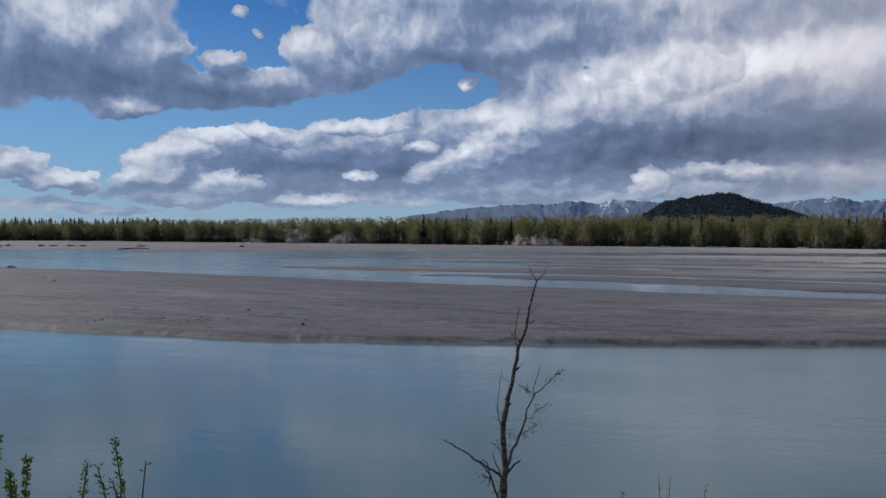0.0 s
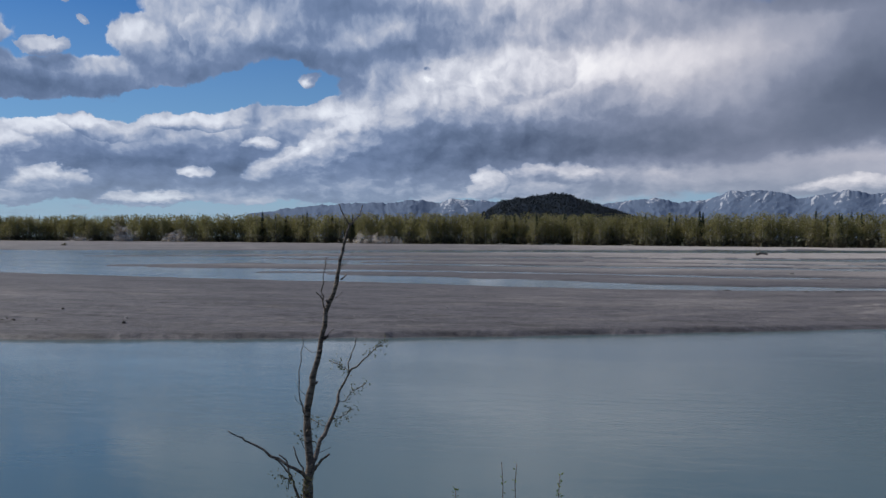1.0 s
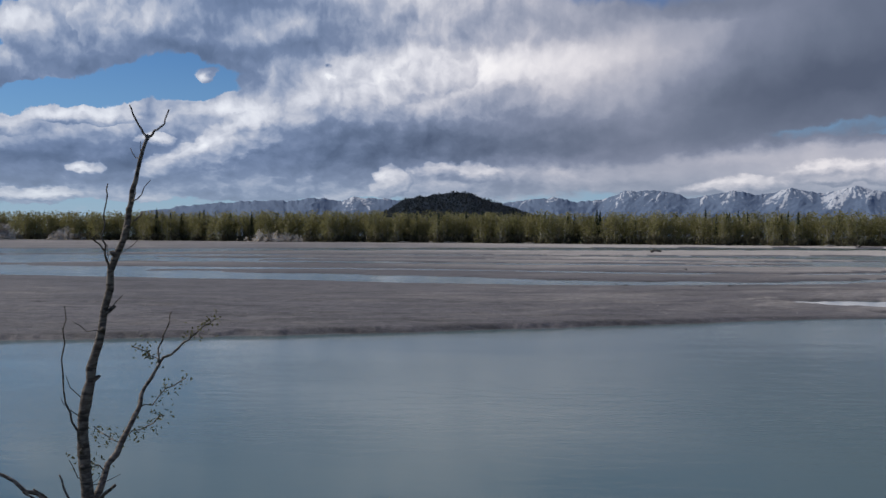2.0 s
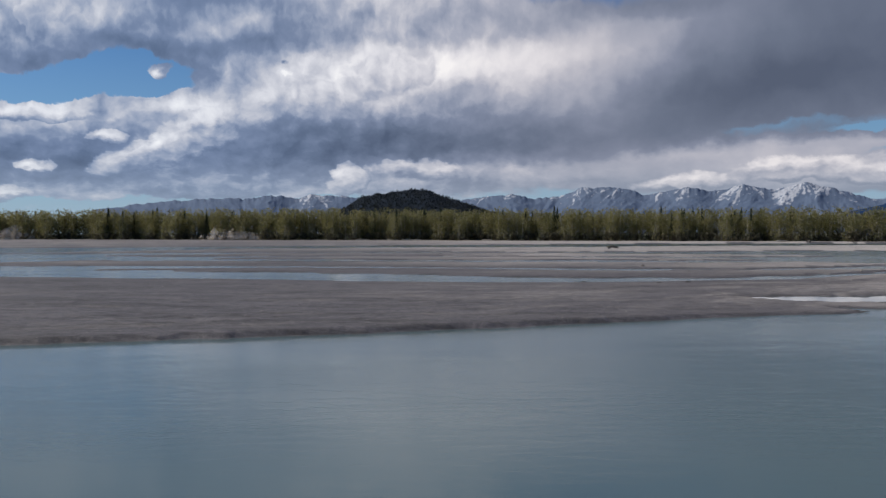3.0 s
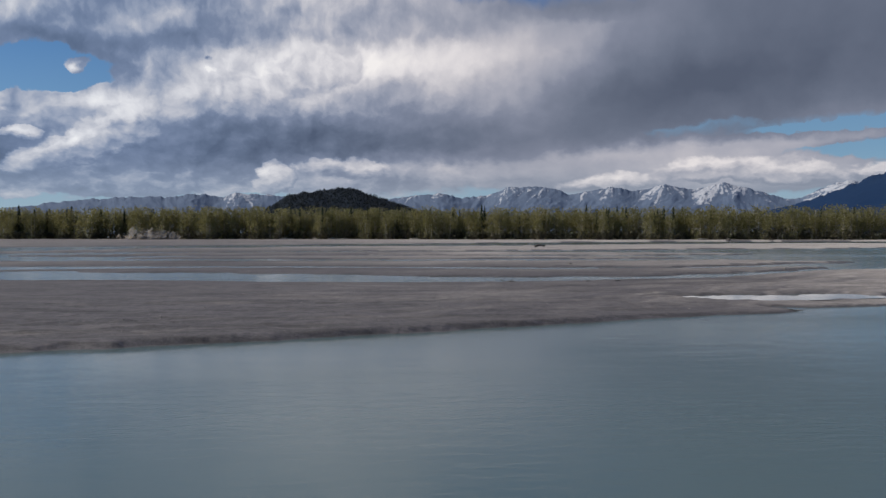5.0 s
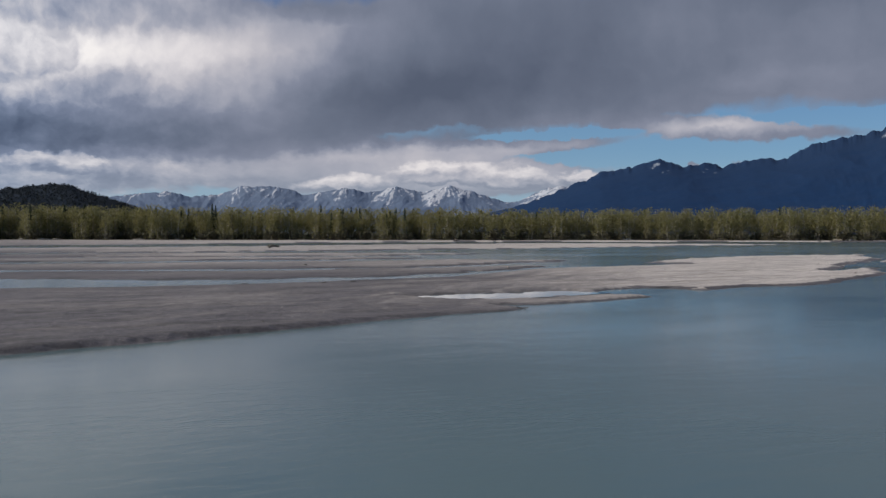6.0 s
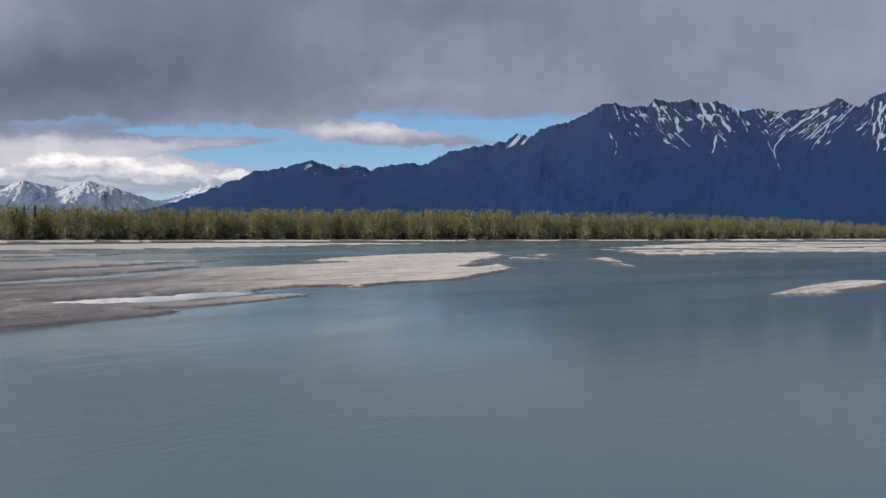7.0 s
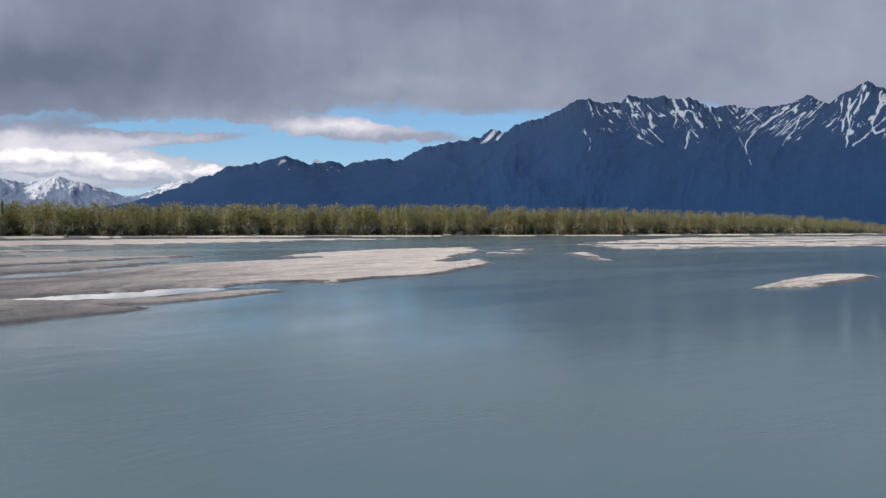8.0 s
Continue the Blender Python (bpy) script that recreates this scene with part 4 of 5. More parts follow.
def grow_forest():
    rng = np.random.default_rng(11)
    kinds = [make_tree("poplar_tree", poplar_meshes(100 + i, 520 - 70 * (i > 3), 0.034, 0.0 if i < 4 else 0.30), PALE_BARK, LEAF,
                       "slender poplar in fresh yellow-green leaf on the far bank", "trees along the far bank", "thin spring foliage") for i in range(7)]
    spruces = [make_tree("spruce_tree", spruce_meshes(200 + i, 16), DARK_BARK, NEEDLE,
                         "dark narrow spruce standing among the poplars", "spruces in the far forest", "dark green needles") for i in range(3)]
    used = set()

    def stand(kind_list, az_deg, back, height):
        x, y, z = forest_spot(az_deg, back, rng)
        i = int(rng.integers(len(kind_list)))
        m = pose(x, y, z, rng.normal() * 1.5, rng.normal() * 1.5, rng.uniform(0, 360)) @ Matrix.Diagonal((height * rng.uniform(0.75, 1.2),) * 2 + (height, 1))
        if kind_list[i].name not in used:
            used.add(kind_list[i].name)
            kind_list[i].matrix_basis = m
        else:
            plain = kind_list[i].scale.copy()
            kind_list[i].scale = (1, 1, 1)
            copy_thing(kind_list[i], m)
            kind_list[i].scale = plain

    # the front row, evenly spread along the bank
    line = np.arange(-60, 76, 0.05)
    along = np.concatenate([[0], np.cumsum(radians(0.05) * interp(line[:-1], FRONT))])
    for s in np.linspace(1, along[-1] - 1, 285):
        a2 = float(np.interp(s + rng.uniform(-1.8, 1.8), along, line))
        stand(kinds[:4] if a2 < 12 else kinds[2:], a2, rng.uniform(0, 5), float(interp(a2, TALL)) * rng.uniform(0.62, 1.04))
    for a2 in list(rng.uniform(-58, -18, 22)) + list(rng.uniform(-18, 22, 42)) + list(rng.uniform(22, 60, 6)):
        stand(spruces, a2, rng.uniform(2, 14), float(interp(a2, TALL)) * rng.uniform(0.7, 1.08))
    return along, line


ALONG, LINE = grow_forest()


def scatter(name, soups, spots, mats, label, category):
    """Many plants joined into one object: spots are x, y, z, turn, width, height, variant."""
    V, F, M, base = [], [], [], 0
    packs = []
    for pair in soups:
        vs, fs, ms = [], [], []
        off = 0
        for idx, s in enumerate(pair):
            vs.append(np.array(s.v))
            for f in s.f:
                for q in range(1, len(f) - 1):
                    fs.append((f[0] + off, f[q] + off, f[q + 1] + off))
                    ms.append(idx)
            off += len(s.v)
        packs.append((np.concatenate(vs), np.array(fs), np.array(ms)))
    for x, y, z, turn, wide, tall, i in spots:
        v, f, ms = packs[int(i)]
        c, s = math.cos(turn), math.sin(turn)
        V.append(np.stack([x + wide * (v[:, 0] * c - v[:, 1] * s), y + wide * (v[:, 0] * s + v[:, 1] * c), z + tall * v[:, 2]], -1))
        F.append(f + base)
        M.append(ms)
        base += len(v)
    V, F, M = np.concatenate(V), np.concatenate(F), np.concatenate(M)
    me = bpy.data.meshes.new(name)
    me.vertices.add(len(V))
    me.vertices.foreach_set("co", V.ravel())
    me.loops.add(len(F) * 3)
    me.loops.foreach_set("vertex_index", F.ravel().astype(np.int32))
    me.polygons.add(len(F))
    me.polygons.foreach_set("loop_start", np.arange(0, len(F) * 3, 3, dtype=np.int32))
    for mm in mats:
        me.materials.append(mm)
    me.polygons.foreach_set("material_index", M.astype(np.int32))
    me.update(calc_edges=True)
    me.validate()
    return tagged(new(name, me), label, category, kind="stuff")


def back_woods():
    rng = np.random.default_rng(23)
    # the front rows show whole trees, the rows behind only their upper halves
    soups = [poplar_meshes(300 + i, 175, 0.045, 0.02 if i % 2 else 0.3, 3, 1) for i in range(6)] + [poplar_meshes(310 + i, 80, 0.05, 0.5, 2, 1) for i in range(6)]
    spots = []
    for row in range(6):
        n = (900, 800, 700, 500, 400, 300)[row]
        for s in np.linspace(0, ALONG[-1], n):
            a2 = float(np.interp(s + rng.uniform(-2.5, 2.5), ALONG, LINE))
            h = float(interp(a2, TALL)) * (rng.uniform(0.70, 1.07) if row else rng.uniform(0.4, 0.9))
            x, y, z = forest_spot(a2, 3 + row * 7 + rng.uniform(-4, 3), rng)
            spots.append((x, y, z, rng.uniform(0, 6.28), h * rng.uniform(0.8, 1.25), h, rng.integers(6) + (0 if row < 3 else 6)))
    scatter("far_woods", soups, spots, (PALE_BARK, LEAF), "dense spring woods behind the far bank", "woods")
    soups = [spruce_meshes(400 + i, 11) for i in range(3)]
    spots = []
    for a2 in list(rng.uniform(-60, -38, 420)) + list(rng.uniform(-38, 20, 150)) + list(rng.uniform(20, 50, 14)):
        h = float(interp(a2, TALL)) * rng.uniform(0.75, 1.08) * (1.12 if a2 < -40 else 1.0)
        x, y, z = forest_spot(a2, rng.uniform(15, 70), rng)
        spots.append((x, y, z, rng.uniform(0, 6.28), h, h, rng.integers(3)))
    scatter("far_spruces", soups, spots, (DARK_BARK, NEEDLE), "dark spruces deep in the far woods", "woods")


back_woods()


def hill_woods():
    """Crowns of the trees that clothe the wooded hill."""
    rng = np.random.default_rng(53)
    soups = []
    for i in range(4):
        wood, crown = Soup(), Soup()
        wood.tube([(0, 0, -0.2), (0, 0, 0.8)], [0.03, 0.01], 3)
        for _ in range(16):
            h = rng.uniform(0.15, 1.0)
            crown.clump((rng.normal() * 0.16 * (1.15 - h), rng.normal() * 0.16 * (1.15 - h), h), rng.uniform(0.2, 0.36), rng, 1)
        soups.append((wood, crown))
    co = np.array([v.co for v in hill.data.vertices])
    co = co[(co[:, 2] > 38) & (np.hypot(co[:, 0], co[:, 1]) < 2560)]
    spots = []
    for x, y, z in co[rng.integers(len(co), size=3200)]:
        h = rng.uniform(3.5, 6.5)
        spots.append((x + rng.normal() * 3, y + rng.normal() * 3, z - 1.5, rng.uniform(0, 6.28), h * 1.9, h, rng.integers(4)))
    scatter("hill_woods", soups, spots, (DARK_BARK, HAZY_HILL_LEAF), "dark woods covering the low hill", "woods")


hill_woods()


def thicket():
    """Bare and budding willow scrub at the foot of the far trees."""
    rng = np.random.default_rng(29)
    soups = []
    for i in range(5):
        wood, crown = Soup(), Soup()
        for _ in range(9):
            t, q = rng.uniform(0, 6.28), rng.uniform(0.2, 0.6)
            tip = (math.cos(t) * q, math.sin(t) * q, rng.uniform(0.6, 1.0))
            wood.tube([(math.cos(t) * 0.05, math.sin(t) * 0.05, 0), tip], [0.014, 0.005], 3)
            for _ in range(4):
                w = rng.uniform(0.4, 1.0)
                crown.clump((tip[0] * w + rng.normal() * 0.08, tip[1] * w + rng.normal() * 0.08, tip[2] * w + rng.normal() * 0.06), rng.uniform(0.12, 0.26), rng)
        soups.append((wood, crown))
    spots = []
    for s in np.linspace(0, ALONG[-1], 1100):
        a2 = float(np.interp(s + rng.uniform(-2, 2), ALONG, LINE))
        x, y, z = forest_spot(a2, rng.uniform(-5, 2), rng)
        h = rng.uniform(1.8, 6.5) * min(1.0, float(interp(a2, TALL)) / 14)
        spots.append((x, y, z - 0.3, rng.uniform(0, 6.28), h * 1.1, h, rng.integers(5)))
    scatter("willow_thicket", soups, spots, (DARK_BARK, SCRUB), "low willow scrub along the far bank", "shrubs")


thicket()

# ---- the sapling on this bank ----


def build_sapling():
    rng = np.random.default_rng(41)
    top = new("sapling")
    top.location = (-2.21, 6.85, 3.0)
    org = Vector(top.location)

    def limb(name, y0, y1, xz, r0, r1, parent=top, kinks=0.035, sides=7, label=""):
        n = len(xz)
        pts = [Vector((x, y0 + (y1 - y0) * i / (n - 1), z)) - org for i, (x, z) in enumerate(xz)]
        pts = wander(pts, kinks, rng, 3)
        radii = [(r0 + (r1 - r0) * (i / (len(pts) - 1)) ** 0.8) * rng.uniform(0.88, 1.12) for i in range(len(pts))]
        s = Soup()
        s.tube(pts, radii, sides)
        return part(name, smooth(s.mesh(name, BARK)), parent, label), pts

    trunk, line = limb("trunk", 6.85, 6.85, [(-2.215, 2.85), (-2.215, 3.4), (-2.205, 3.893), (-2.184, 4.039), (-2.204, 4.273), (-2.194, 4.482), (-2.161, 4.638), (-2.122, 4.806), (-2.074, 5.074),
                       (-2.002, 5.255), (-1.984, 5.375), (-1.951, 5.509), (-1.904, 5.666)], 0.040, 0.0068, sides=10, kinks=0.02, label="rough flaking grey-brown trunk")
    # knots on the trunk
    for i in range(9, len(line) - 6, 2):
        p = line[i]
        t = rng.uniform(0, 6.28)
        d = Vector((math.cos(t), math.sin(t), 0.5)) * (0.045 - 0.0008 * i)
        knot = Soup()
        knot.tube([p, p + d * 0.7, p + d * 1.25], [0.016, 0.012, 0.005], 5)
        part("knot", smooth(knot.mesh("knot", BARK)), trunk)
    limb("fork", 6.85, 6.82, [(-1.911, 5.655), (-1.921, 5.672), (-1.951, 5.732), (-1.974, 5.792)], 0.006, 0.003)
    limb("fork", 6.85, 6.93, [(-1.914, 5.64), (-1.885, 5.68), (-1.858, 5.717), (-1.843, 5.786)], 0.006, 0.003)
    limb("branch", 6.85, 6.72, [(-2.074, 5.06), (-2.077, 5.12), (-2.08, 5.218), (-2.048, 5.372), (-2.024, 5.444)], 0.006, 0.0025)
    limb("twig", 6.80, 6.74, [(-2.08, 5.16), (-2.10, 5.20), (-2.105, 5.215)], 0.004, 0.003)
    big, run = limb("branch", 6.86, 7.55, [(-2.19, 3.97), (-2.20, 4.02), (-2.17, 4.17), (-2.12, 4.31), (-2.115, 4.385), (-2.12, 4.475), (-2.06, 4.60), (-1.99, 4.675), (-1.95, 4.72)], 0.021, 0.0035, sides=8, label="forked limb with a few young leaves")
    limb("twig", 7.35, 7.42, [(-2.07, 4.59), (-2.081, 4.658), (-2.047, 4.765), (-2.034, 4.84)], 0.006, 0.003, big)
    limb("branch", 6.85, 6.76, [(-2.19, 3.95), (-2.23, 3.99), (-2.315, 4.045), (-2.447, 4.112), (-2.596, 4.198), (-2.668, 4.233), (-2.729, 4.27)], 0.016, 0.0035, label="bare drooping side limb")
    limb("branch", 6.82, 6.7, [(-2.23, 3.75), (-2.27, 3.92), (-2.284, 3.991), (-2.357, 4.09), (-2.394, 4.131)], 0.011, 0.0035)
    limb("branch", 6.74, 6.68, [(-2.28, 3.97), (-2.293, 4.103), (-2.336, 4.152)], 0.007, 0.004)
    limb("branch", 6.83, 6.78, [(-2.20, 3.97), (-2.215, 4.0), (-2.253, 4.103), (-2.276, 4.185)], 0.008, 0.004)
    limb("branch", 6.85, 6.8, [(-2.175, 3.99), (-2.129, 4.043), (-2.081, 4.107), (-2.034, 4.14)], 0.011, 0.006)
    limb("branch", 6.82, 6.55, [(-2.20, 4.27), (-2.17, 4.30), (-2.18, 4.43), (-2.19, 4.575), (-2.165, 4.78), (-2.125, 4.94)], 0.007, 0.002)
    limb("twig", 6.85, 6.87, [(-2.105, 4.875), (-2.08, 4.90), (-2.065, 4.915)], 0.010, 0.007)
    limb("twig", 6.85, 6.86, [(-1.97, 5.29), (-1.945, 5.31), (-1.935, 5.33)], 0.006, 0.003)
    # leafy twigs on the limb
    for a2, b2, c2 in (((-2.118, 7.21, 4.385), (-2.09, 7.35, 4.42), (-1.97, 7.45, 4.50)), ((-2.15, 7.10, 4.24), (-2.22, 7.15, 4.26), (-2.33, 7.2, 4.30)),
                       ((-2.13, 7.14, 4.28), (-2.10, 7.25, 4.29), (-2.02, 7.3, 4.34)), ((-2.06, 7.36, 4.60), (-2.12, 7.38, 4.62), (-2.22, 7.4, 4.66)),
                       ((-1.97, 7.5, 4.70), (-1.93, 7.55, 4.74), (-1.87, 7.6, 4.79)), ((-2.18, 7.0, 4.14), (-2.25, 7.0, 4.19), (-2.30, 7.0, 4.21)), ((-2.28, 6.7, 3.92), (-2.26, 6.66, 4.0), (-2.31, 6.62, 4.04)),
                       ((-2.24, 6.8, 3.80), (-2.16, 6.7, 3.93), (-2.12, 6.66, 3.99))):
        s = Soup()
        pts = wander([Vector(a2) - org, Vector(b2) - org, Vector(c2) - org], 0.06, rng, 3)
        s.tube(pts, [0.003] * len(pts), 4)
        tw = part("twig", s.mesh("twig", BARK), big)
        leaves = Soup()
        for q in range(62):
            p = pts[int(rng.integers(1, len(pts)))] + Vector(rng.normal(size=3)) * 0.026
            leaves.leaf(p, rng.normal(size=3), rng.normal(size=3), rng.uniform(0.012, 0.026), rng.uniform(0.008, 0.014))
        part("leaves", leaves.mesh("leaves", WILLOW), tw, "small olive-green young leaves")
    # fine bare twigs
    for _ in range(16):
        p = line[int(rng.integers(10, len(line) - 2))]
        d = Vector((rng.normal(), rng.normal(), rng.uniform(0.2, 1.0))).normalized() * rng.uniform(0.05, 0.16)
        s = Soup()
        pts = wander([p, p + d * 0.5, p + d + Vector((0, 0, 0.03))], 0.05, rng, 2)
        s.tube(pts, [0.0028 - 0.0003 * i for i in range(len(pts))], 4)
        part("twig", s.mesh("twig", BARK), trunk)
    top.location, top.scale = (-2.092, 6.624, 3.108), (0.96, 0.96, 0.96)
    return tagged(top, "half-dead sapling with bare limbs on the river bank", "sapling")


build_sapling()


def build_shrub(spots, rng, leafy, label):
    """Upright willow shoots: spots are x, y, ground, tip height, lean, leaf share."""
    top = new("willow_shrub")
    top.location = (spots[0][0], spots[0][1], spots[0][2])
    org = Vector(top.location)
    for x, y, g, tip, lean, share in spots:
        s = Soup()
        pts = wander([Vector((x - lean, y, g)) - org, Vector((x - lean * 0.4, y + 0.02, g + (tip - g) * 0.6)) - org, Vector((x, y, tip)) - org], 0.02, rng, 5)
        s.tube(pts, [(0.0055 if leafy > 65 else 0.003) * (1 - 0.8 * i / len(pts)) + 0.0012 for i in range(len(pts))], 5)
        stem = part("stem", smooth(s.mesh("stem", BARK)), top)
        leaves = Soup()
        n = int(leafy * share * 1.6)
        for q in range(n):
            w = rng.uniform(0.45, 1.0) ** 0.7
            i = min(int(w * (len(pts) - 1)), len(pts) - 2)
            p = pts[i].lerp(pts[i + 1], rng.uniform())
            d = Vector((rng.normal(), rng.normal(), rng.uniform(0.3, 1.6)))
            leaves.leaf(p + d.normalized() * 0.006, d, rng.normal(size=3), rng.uniform(0.012, 0.023), rng.uniform(0.007, 0.011))
        if n:
            part("leaves", leaves.mesh("leaves", BUD), stem, "fresh green leaves")
    return tagged(top, label, "shrub", "shoots on the near bank")


def near_shrubs():
    rng = np.random.default_rng(43)
    build_shrub([(-2.846, 2.45, 3.0, 5.22, 0.05, 1.3), (-2.70, 2.45, 3.0, 5.14, 0.16, 3.0), (-2.74, 2.4, 3.0, 5.10, 0.12, 2.0), (-2.83, 2.5, 3.0, 5.03, 0.02, 1.0), (-2.78, 2.42, 3.0, 5.07, -0.05, 1.2)], rng, 120,
                "leafy green willow shoots beside the water")
    build_shrub([(-2.401, 2.45, 3.0, 5.155, 0.06, 1.0), (-2.373, 2.47, 3.0, 5.139, -0.02, 0.8), (-2.44, 2.4, 3.0, 5.02, -0.05, 0.8)], rng, 70,
                "thin budding willow shoots on the bank")
    build_shrub([(-2.271, 2.45, 3.0, 5.25, 0.02, 1.8), (-2.30, 2.47, 3.0, 5.09, 0.05, 1.6), (-2.128, 2.45, 3.0, 5.19, 0.12, 0.15)], rng, 90,
                "tall green willow shoot on the bank")
    build_shrub([(-0.732, 5.8, 3.0, 4.42, 0.05, 0.12), (-0.654, 5.82, 3.0, 4.41, 0.04, 0.12)], rng, 60, "bare grey shoots on the bank edge")
    build_shrub([(-0.432, 5.8, 3.0, 4.37, -0.02, 0.45), (-0.97, 5.8, 3.0, 4.27, 0.03, 0.8)], rng, 60, "small budding shoots on the bank edge")


near_shrubs()

# ---- small things on the bars ----


def on_ground(az_deg, r):
    z = float(ground_height(np.array([az_deg]), np.array([r]))[0][0])
    return HUB[0] + r * math.sin(radians(az_deg)), HUB[1] + r * math.cos(radians(az_deg)), z


def build_driftwood(az_deg, r, length, thick, turn, label, bark=DRIFT):
    rng = np.random.default_rng(int(1000 + az_deg * 7 + r))
    x, y, z = on_ground(az_deg, r)
    top = new("driftwood_log")
    top.location, top.rotation_euler = (x, y, z + thick * 0.3), (0, 0, radians(turn))
    s = Soup()
    pts = wander([(-length / 2, 0, 0), (-length * 0.1, 0, thick * 0.4), (length / 2, 0, thick * 0.1)], 0.03, rng, 3)
    s.tube(pts, [thick * (0.55 - 0.05 * i) for i in range(len(pts))], 8)
    part("log", smooth(s.mesh("log", bark)), top)
    for i in range(4):
        t = Soup()
        p = Vector((-length / 2 + rng.uniform(0, 0.3) * length, 0, 0))
        d = Vector((rng.normal() * 0.5, rng.normal(), rng.uniform(0.05, 0.45))).normalized() * thick * rng.uniform(1.0, 2.2)
        t.tube(wander([p, p + d], 0.08, rng, 3), [thick * 0.18, thick * 0.15, thick * 0.11, thick * 0.04], 5)
        part("root", smooth(t.mesh("root", bark)), top)
    return tagged(top, label, "driftwood", "driftwood on the bars")


for row in ((7.9, 83.5, 1.5, 0.28, 8, "dark driftwood log stranded on the sandbar edge"), (14.9, 84.0, 0.7, 0.12, 20, "small driftwood piece on wet sand"),
            (13.0, 83.0, 0.5, 0.1, -10, "small driftwood piece on wet sand"), (9.9, 260, 3.4, 0.8, 12, "driftwood log lying on a far bar"),
            (-50.6, 178, 3.2, 0.5, -20, "dark driftwood log at the water edge"), (25.6, 58.3, 1.2, 0.07, -28, "dark waterlogged stick at the tip of the spit"),
            (-42.4, 430, 14, 0.7, 40, "long driftwood tangle on the far beach"), (9.8, 375, 5, 0.8, -60, "driftwood log by the far bank"),
            (22, 428, 6, 0.9, 80, "pale driftwood log below the far trees"), (60.4, 66.5, 0.8, 0.1, 60, "pale stick stranded in shallow water")):
    build_driftwood(*row)
for az_deg, r, length, turn in ((-7.0, 515, 8, 10), (-5.0, 508, 6, -15), (-3.8, 503, 9, 5), (-3.2, 500, 5, 30), (1.5, 484, 6, -8), (20.5, 446, 7, 12), (33.5, 461, 6, -5), (46.4, 476, 9, -35), (46.9, 477, 6, 20), (62.0, 558, 7, 30)):
    build_driftwood(az_deg, r, length, 0.7, turn, "bleached driftwood log stranded below the far trees", PALE_BARK)


def pebbles(name, count, a_lo, a_hi, r_lo, r_hi, size, seed, label, mat):
    """Small stones and clods, joined."""
    rng = np.random.default_rng(seed)
    soups = []
    for i in range(4):
        bm = bmesh.new()
        bmesh.ops.create_icosphere(bm, subdivisions=1, radius=1)
        s = Soup()
        for v in bm.verts:
            s.v.append(tuple(v.co * rng.uniform(0.75, 1.2)))
        s.f = [tuple(v.index for v in f.verts) for f in bm.faces]
        bm.free()
        soups.append((s,))
    az_deg, r = rng.uniform(a_lo, a_hi, count), 1 / rng.uniform(1 / r_hi, 1 / r_lo, count)
    z, metres, _ = ground_height(az_deg, r)
    spots = []
    for a2, q, h, m2 in zip(az_deg, r, z, metres):
        if m2 > 0.2:
            w = size * rng.lognormal(0, 0.5)
            spots.append((HUB[0] + q * math.sin(radians(a2)), HUB[1] + q * math.cos(radians(a2)), h + w * 0.15, rng.uniform(0, 6.28), w, w * 0.6, rng.integers(4)))
    scatter(name, soups, spots, (mat,), label, "stones")


def stone_material():
    m, k, b = material("stone")
    isle = k.add("ShaderNodeNewGeometry").outputs["Random Per Island"]
    k.feed(b.inputs["Base Color"], k.mix(isle, (0.07, 0.065, 0.062), (0.36, 0.33, 0.30)))
    b.inputs["Roughness"].default_value = 0.85
    return m


STONE = stone_material()
pebbles("gravel", 2600, -55, 48, 40, 110, 0.018, 61, "scattered gravel and clods on the sandbar", STONE)
pebbles("gravel", 2500, 62, 72, 72, 100, 0.022, 62, "coarse pale gravel on the island bar", STONE)
pebbles("gravel", 900, -50, 70, 110, 400, 0.07, 63, "scattered stones on the far bars", STONE)


def sand_tracks():
    """Lines of old prints, built as small dark clods on the bar."""
    rng = np.random.default_rng(67)
    s = Soup()
    spots = []
    bm = bmesh.new()
    bmesh.ops.create_icosphere(bm, subdivisions=1, radius=1)
    s.v = [tuple(v.co * rng.uniform(0.8, 1.2)) for v in bm.verts]
    s.f = [tuple(v.index for v in f.verts) for f in bm.faces]
    bm.free()
    for a0, a1, r0, r1, n in ((-50.5, -47.5, 57.5, 58.0, 16), (-46.5, -45.0, 58.0, 57.2, 9), (-44.0, -40.0, 55.5, 53.2, 16), (-43.5, -42.6, 56.8, 56.0, 6)):
        for i in range(n):
            a2 = a0 + (a1 - a0) * i / n + rng.normal() * 0.08
            x, y, z = on_ground(a2, r0 + (r1 - r0) * i / n + rng.normal() * 0.5)
            w = rng.uniform(0.06, 0.15)
            spots.append((x, y, z, rng.uniform(0, 6.28), w, w * 0.45, 0))
    x, y, z = on_ground(-36.2, 49.0)
    spots.append((x, y, z + 0.04, 0.3, 0.13, 0.14, 0))
    x, y, z = on_ground(-39.1, 61.2)
    spots.append((x, y, z + 0.03, 1.3, 0.16, 0.1, 0))
    scatter("sand_clods", [(s,)], spots, (DRIFT,), "lines of old prints, built as small dark clods on the sand", "clods")


sand_tracks()


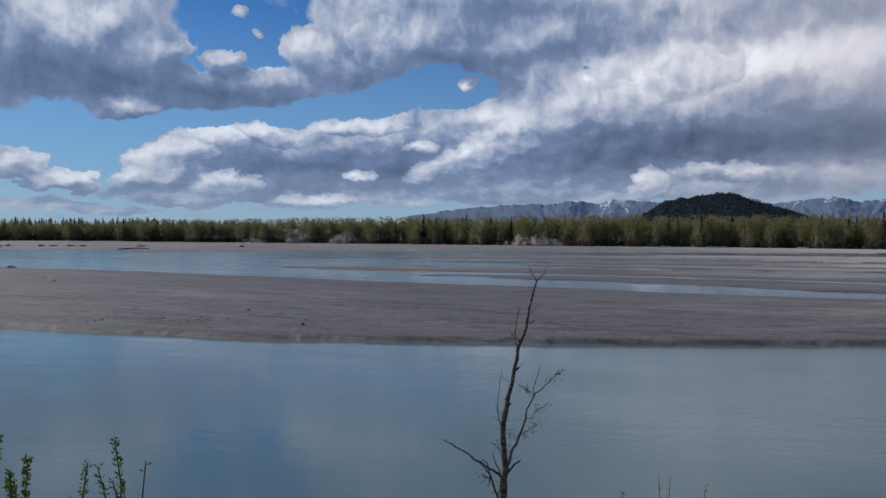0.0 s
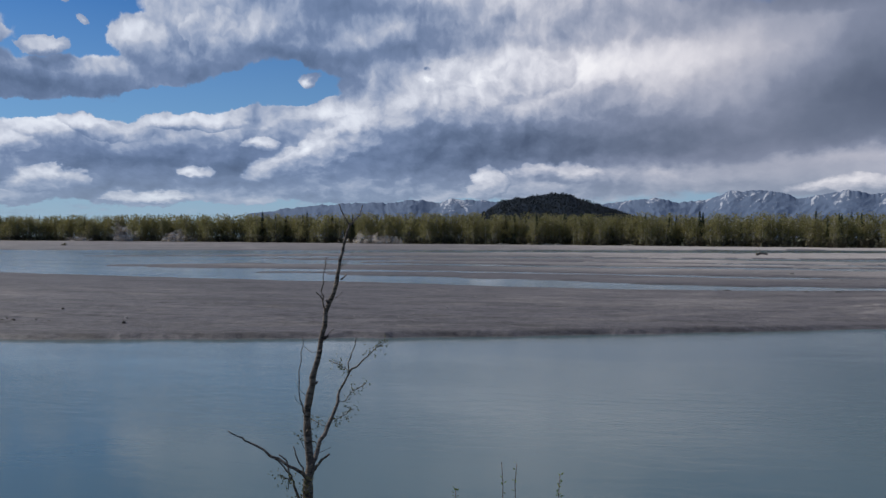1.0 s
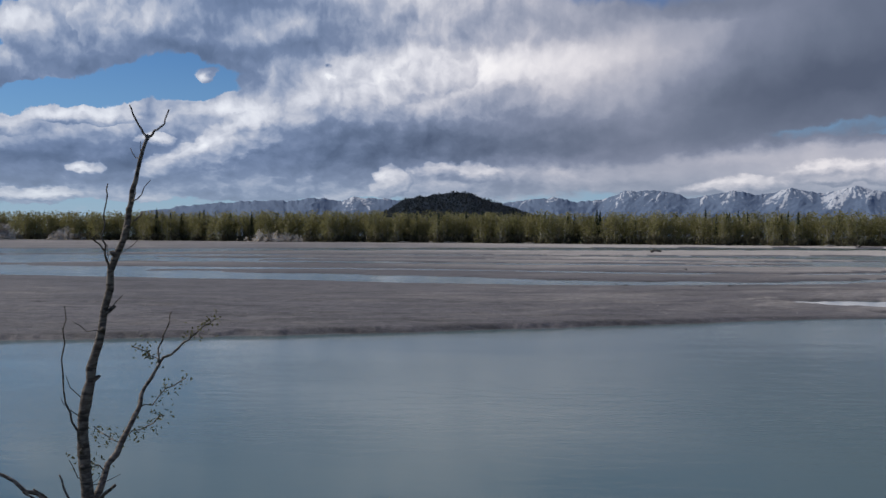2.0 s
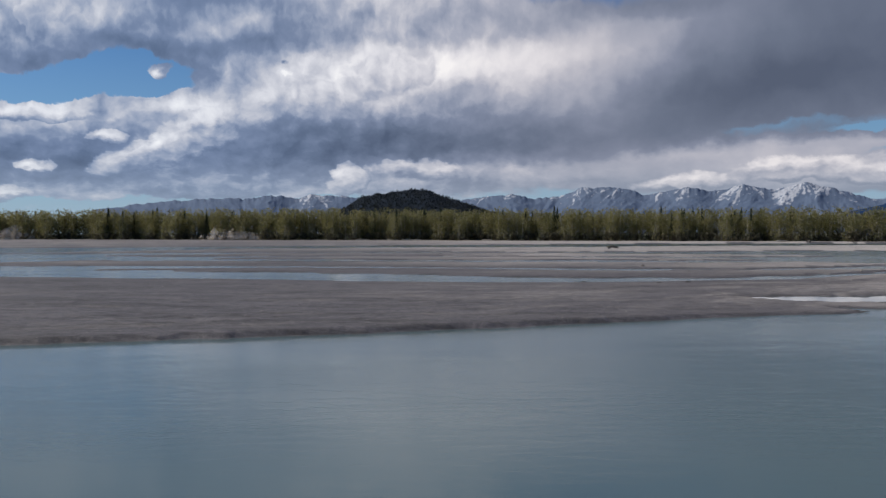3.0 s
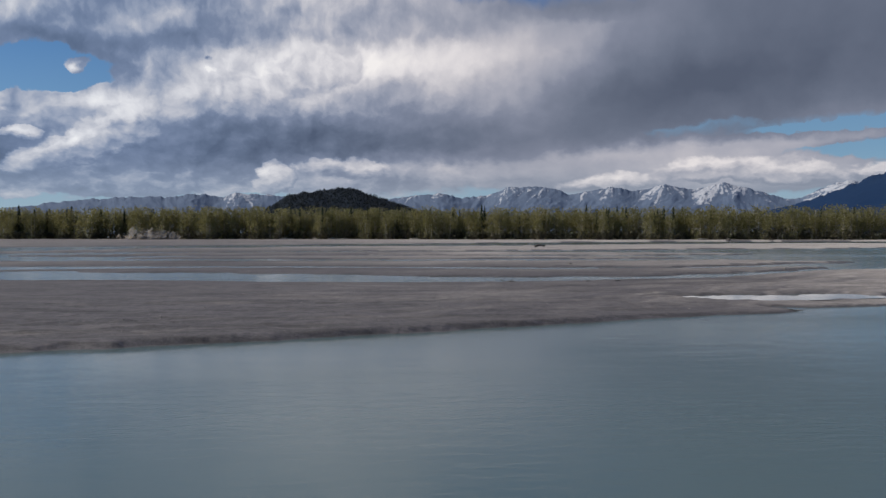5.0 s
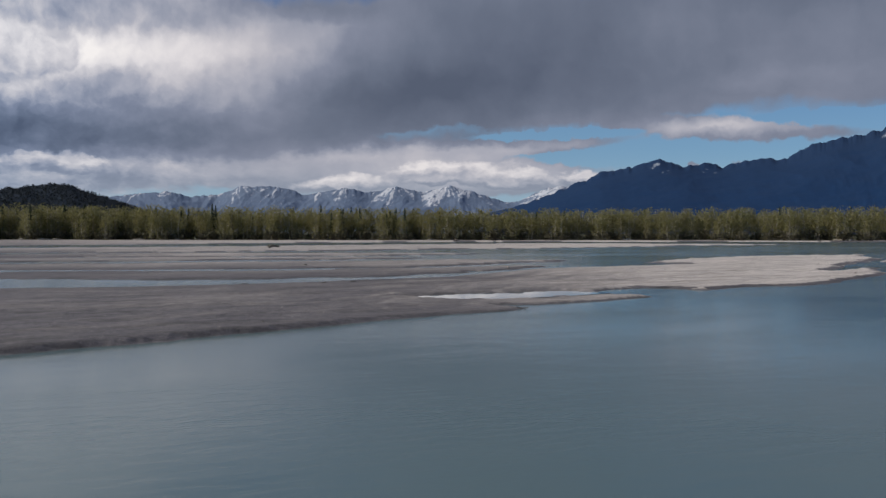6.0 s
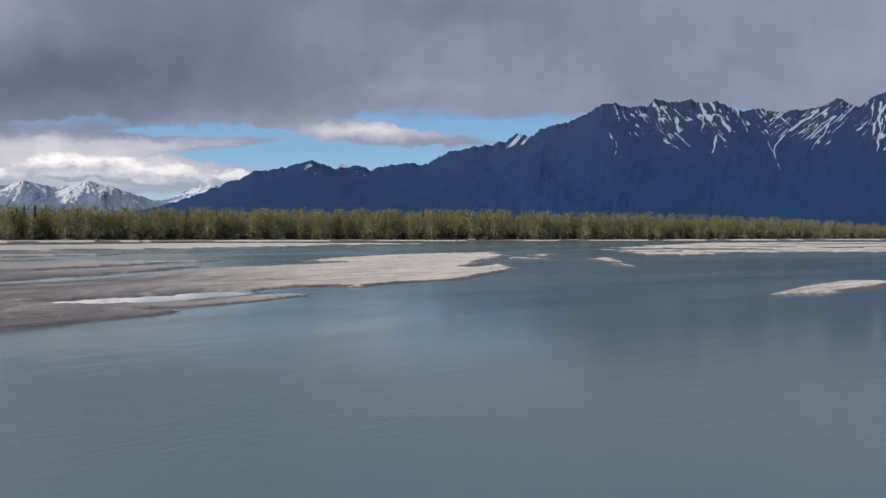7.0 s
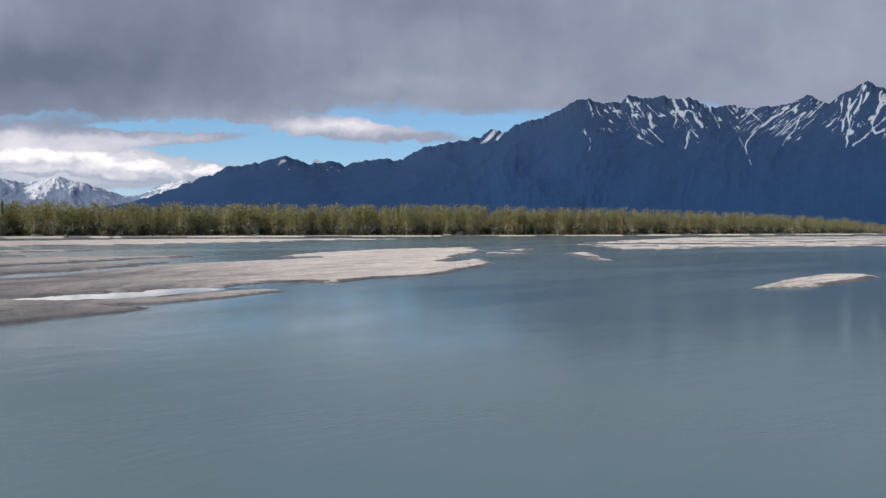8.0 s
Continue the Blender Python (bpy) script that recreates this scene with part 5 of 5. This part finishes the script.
def beach_tufts():
    rng = np.random.default_rng(71)
    for a2, r, w in ((-50.0, 560, 4.5), (-49.4, 600, 2.0), (-47.6, 590, 3.0), (-46.9, 585, 4.0), (-45.9, 580, 4.5), (-45.2, 585, 3.5), (-41.8, 560, 5.0), (-35.5, 520, 2.0)):
        x, y, z = on_ground(a2, r)
        top = new("grass_hummock")
        top.location = (x, y, z)
        s, wood = Soup(), Soup()
        for _ in range(70):
            p = (rng.normal() * w * 0.3, rng.normal() * w * 0.3, abs(rng.normal()) * 0.5)
            s.clump(p, rng.uniform(0.4, 0.8), rng)
        for _ in range(6):
            p = Vector((rng.normal() * w * 0.3, rng.normal() * w * 0.3, 0))
            wood.tube([p, p + Vector((rng.normal() * 0.3, rng.normal() * 0.3, rng.uniform(0.8, 1.5)))], [0.05, 0.02], 4)
        part("foliage", s.mesh("foliage", WILLOW), top)
        part("stems", wood.mesh("stems", DARK_BARK), top)
        tagged(top, "low scrubby hummock on the far beach", "hummock", "hummocks on the far beach")


beach_tufts()


def dust_material():
    m, k, b = material("blown_dust")
    pos = k.add("ShaderNodeNewGeometry").outputs["Position"]
    n = k.noise(pos, 0.22, 4, 0.6).outputs[0]
    b.inputs["Base Color"].default_value = (0.62, 0.56, 0.50, 1)
    b.inputs["Roughness"].default_value = 1.0
    b.inputs["Specular IOR Level"].default_value = 0.0
    k.feed(b.inputs["Alpha"], k.step(n, 0.36, 0.68, 0.03, 0.34))
    return m


def blown_dust():
    """Thin dust that the wind lifts off the far bars: many faint flakes."""
    rng = np.random.default_rng(83)
    mat = dust_material()
    for a2, back, wide, tall, lean, n in ((-31.7, -40, 12, 12, -0.5, 190), (-28.9, -34, 12, 7, 0.3, 130), (-15.6, -14, 20, 5.2, 0.2, 170), (-34.5, -22, 12, 3.5, 0.2, 50)):
        s = Soup()
        x, y, z = forest_spot(a2, back, rng)
        for _ in range(n):
            h = abs(rng.normal()) * tall * 0.55
            d = Vector(rng.normal(size=3)).normalized()
            e2 = d.orthogonal().normalized()
            f = d.cross(e2)
            c = Vector((rng.normal() * wide * 0.45 * (1 - 0.04 * h) + lean * h, rng.normal() * 3, h))
            w = rng.uniform(1.4, 3.2)
            b = len(s.v)
            for q in range(6):
                t = 6.283 * q / 6
                s.v.append(tuple(c + (e2 * math.cos(t) + f * math.sin(t)) * w * rng.uniform(0.7, 1.2)))
            s.f.append(tuple(range(b, b + 6)))
        ob = new("blown_dust", s.mesh("blown_dust", mat))
        ob.location = (x, y, z - 0.4)
        tagged(ob, "pale dust blown off the far sandbar", "dust", kind="stuff")


blown_dust()
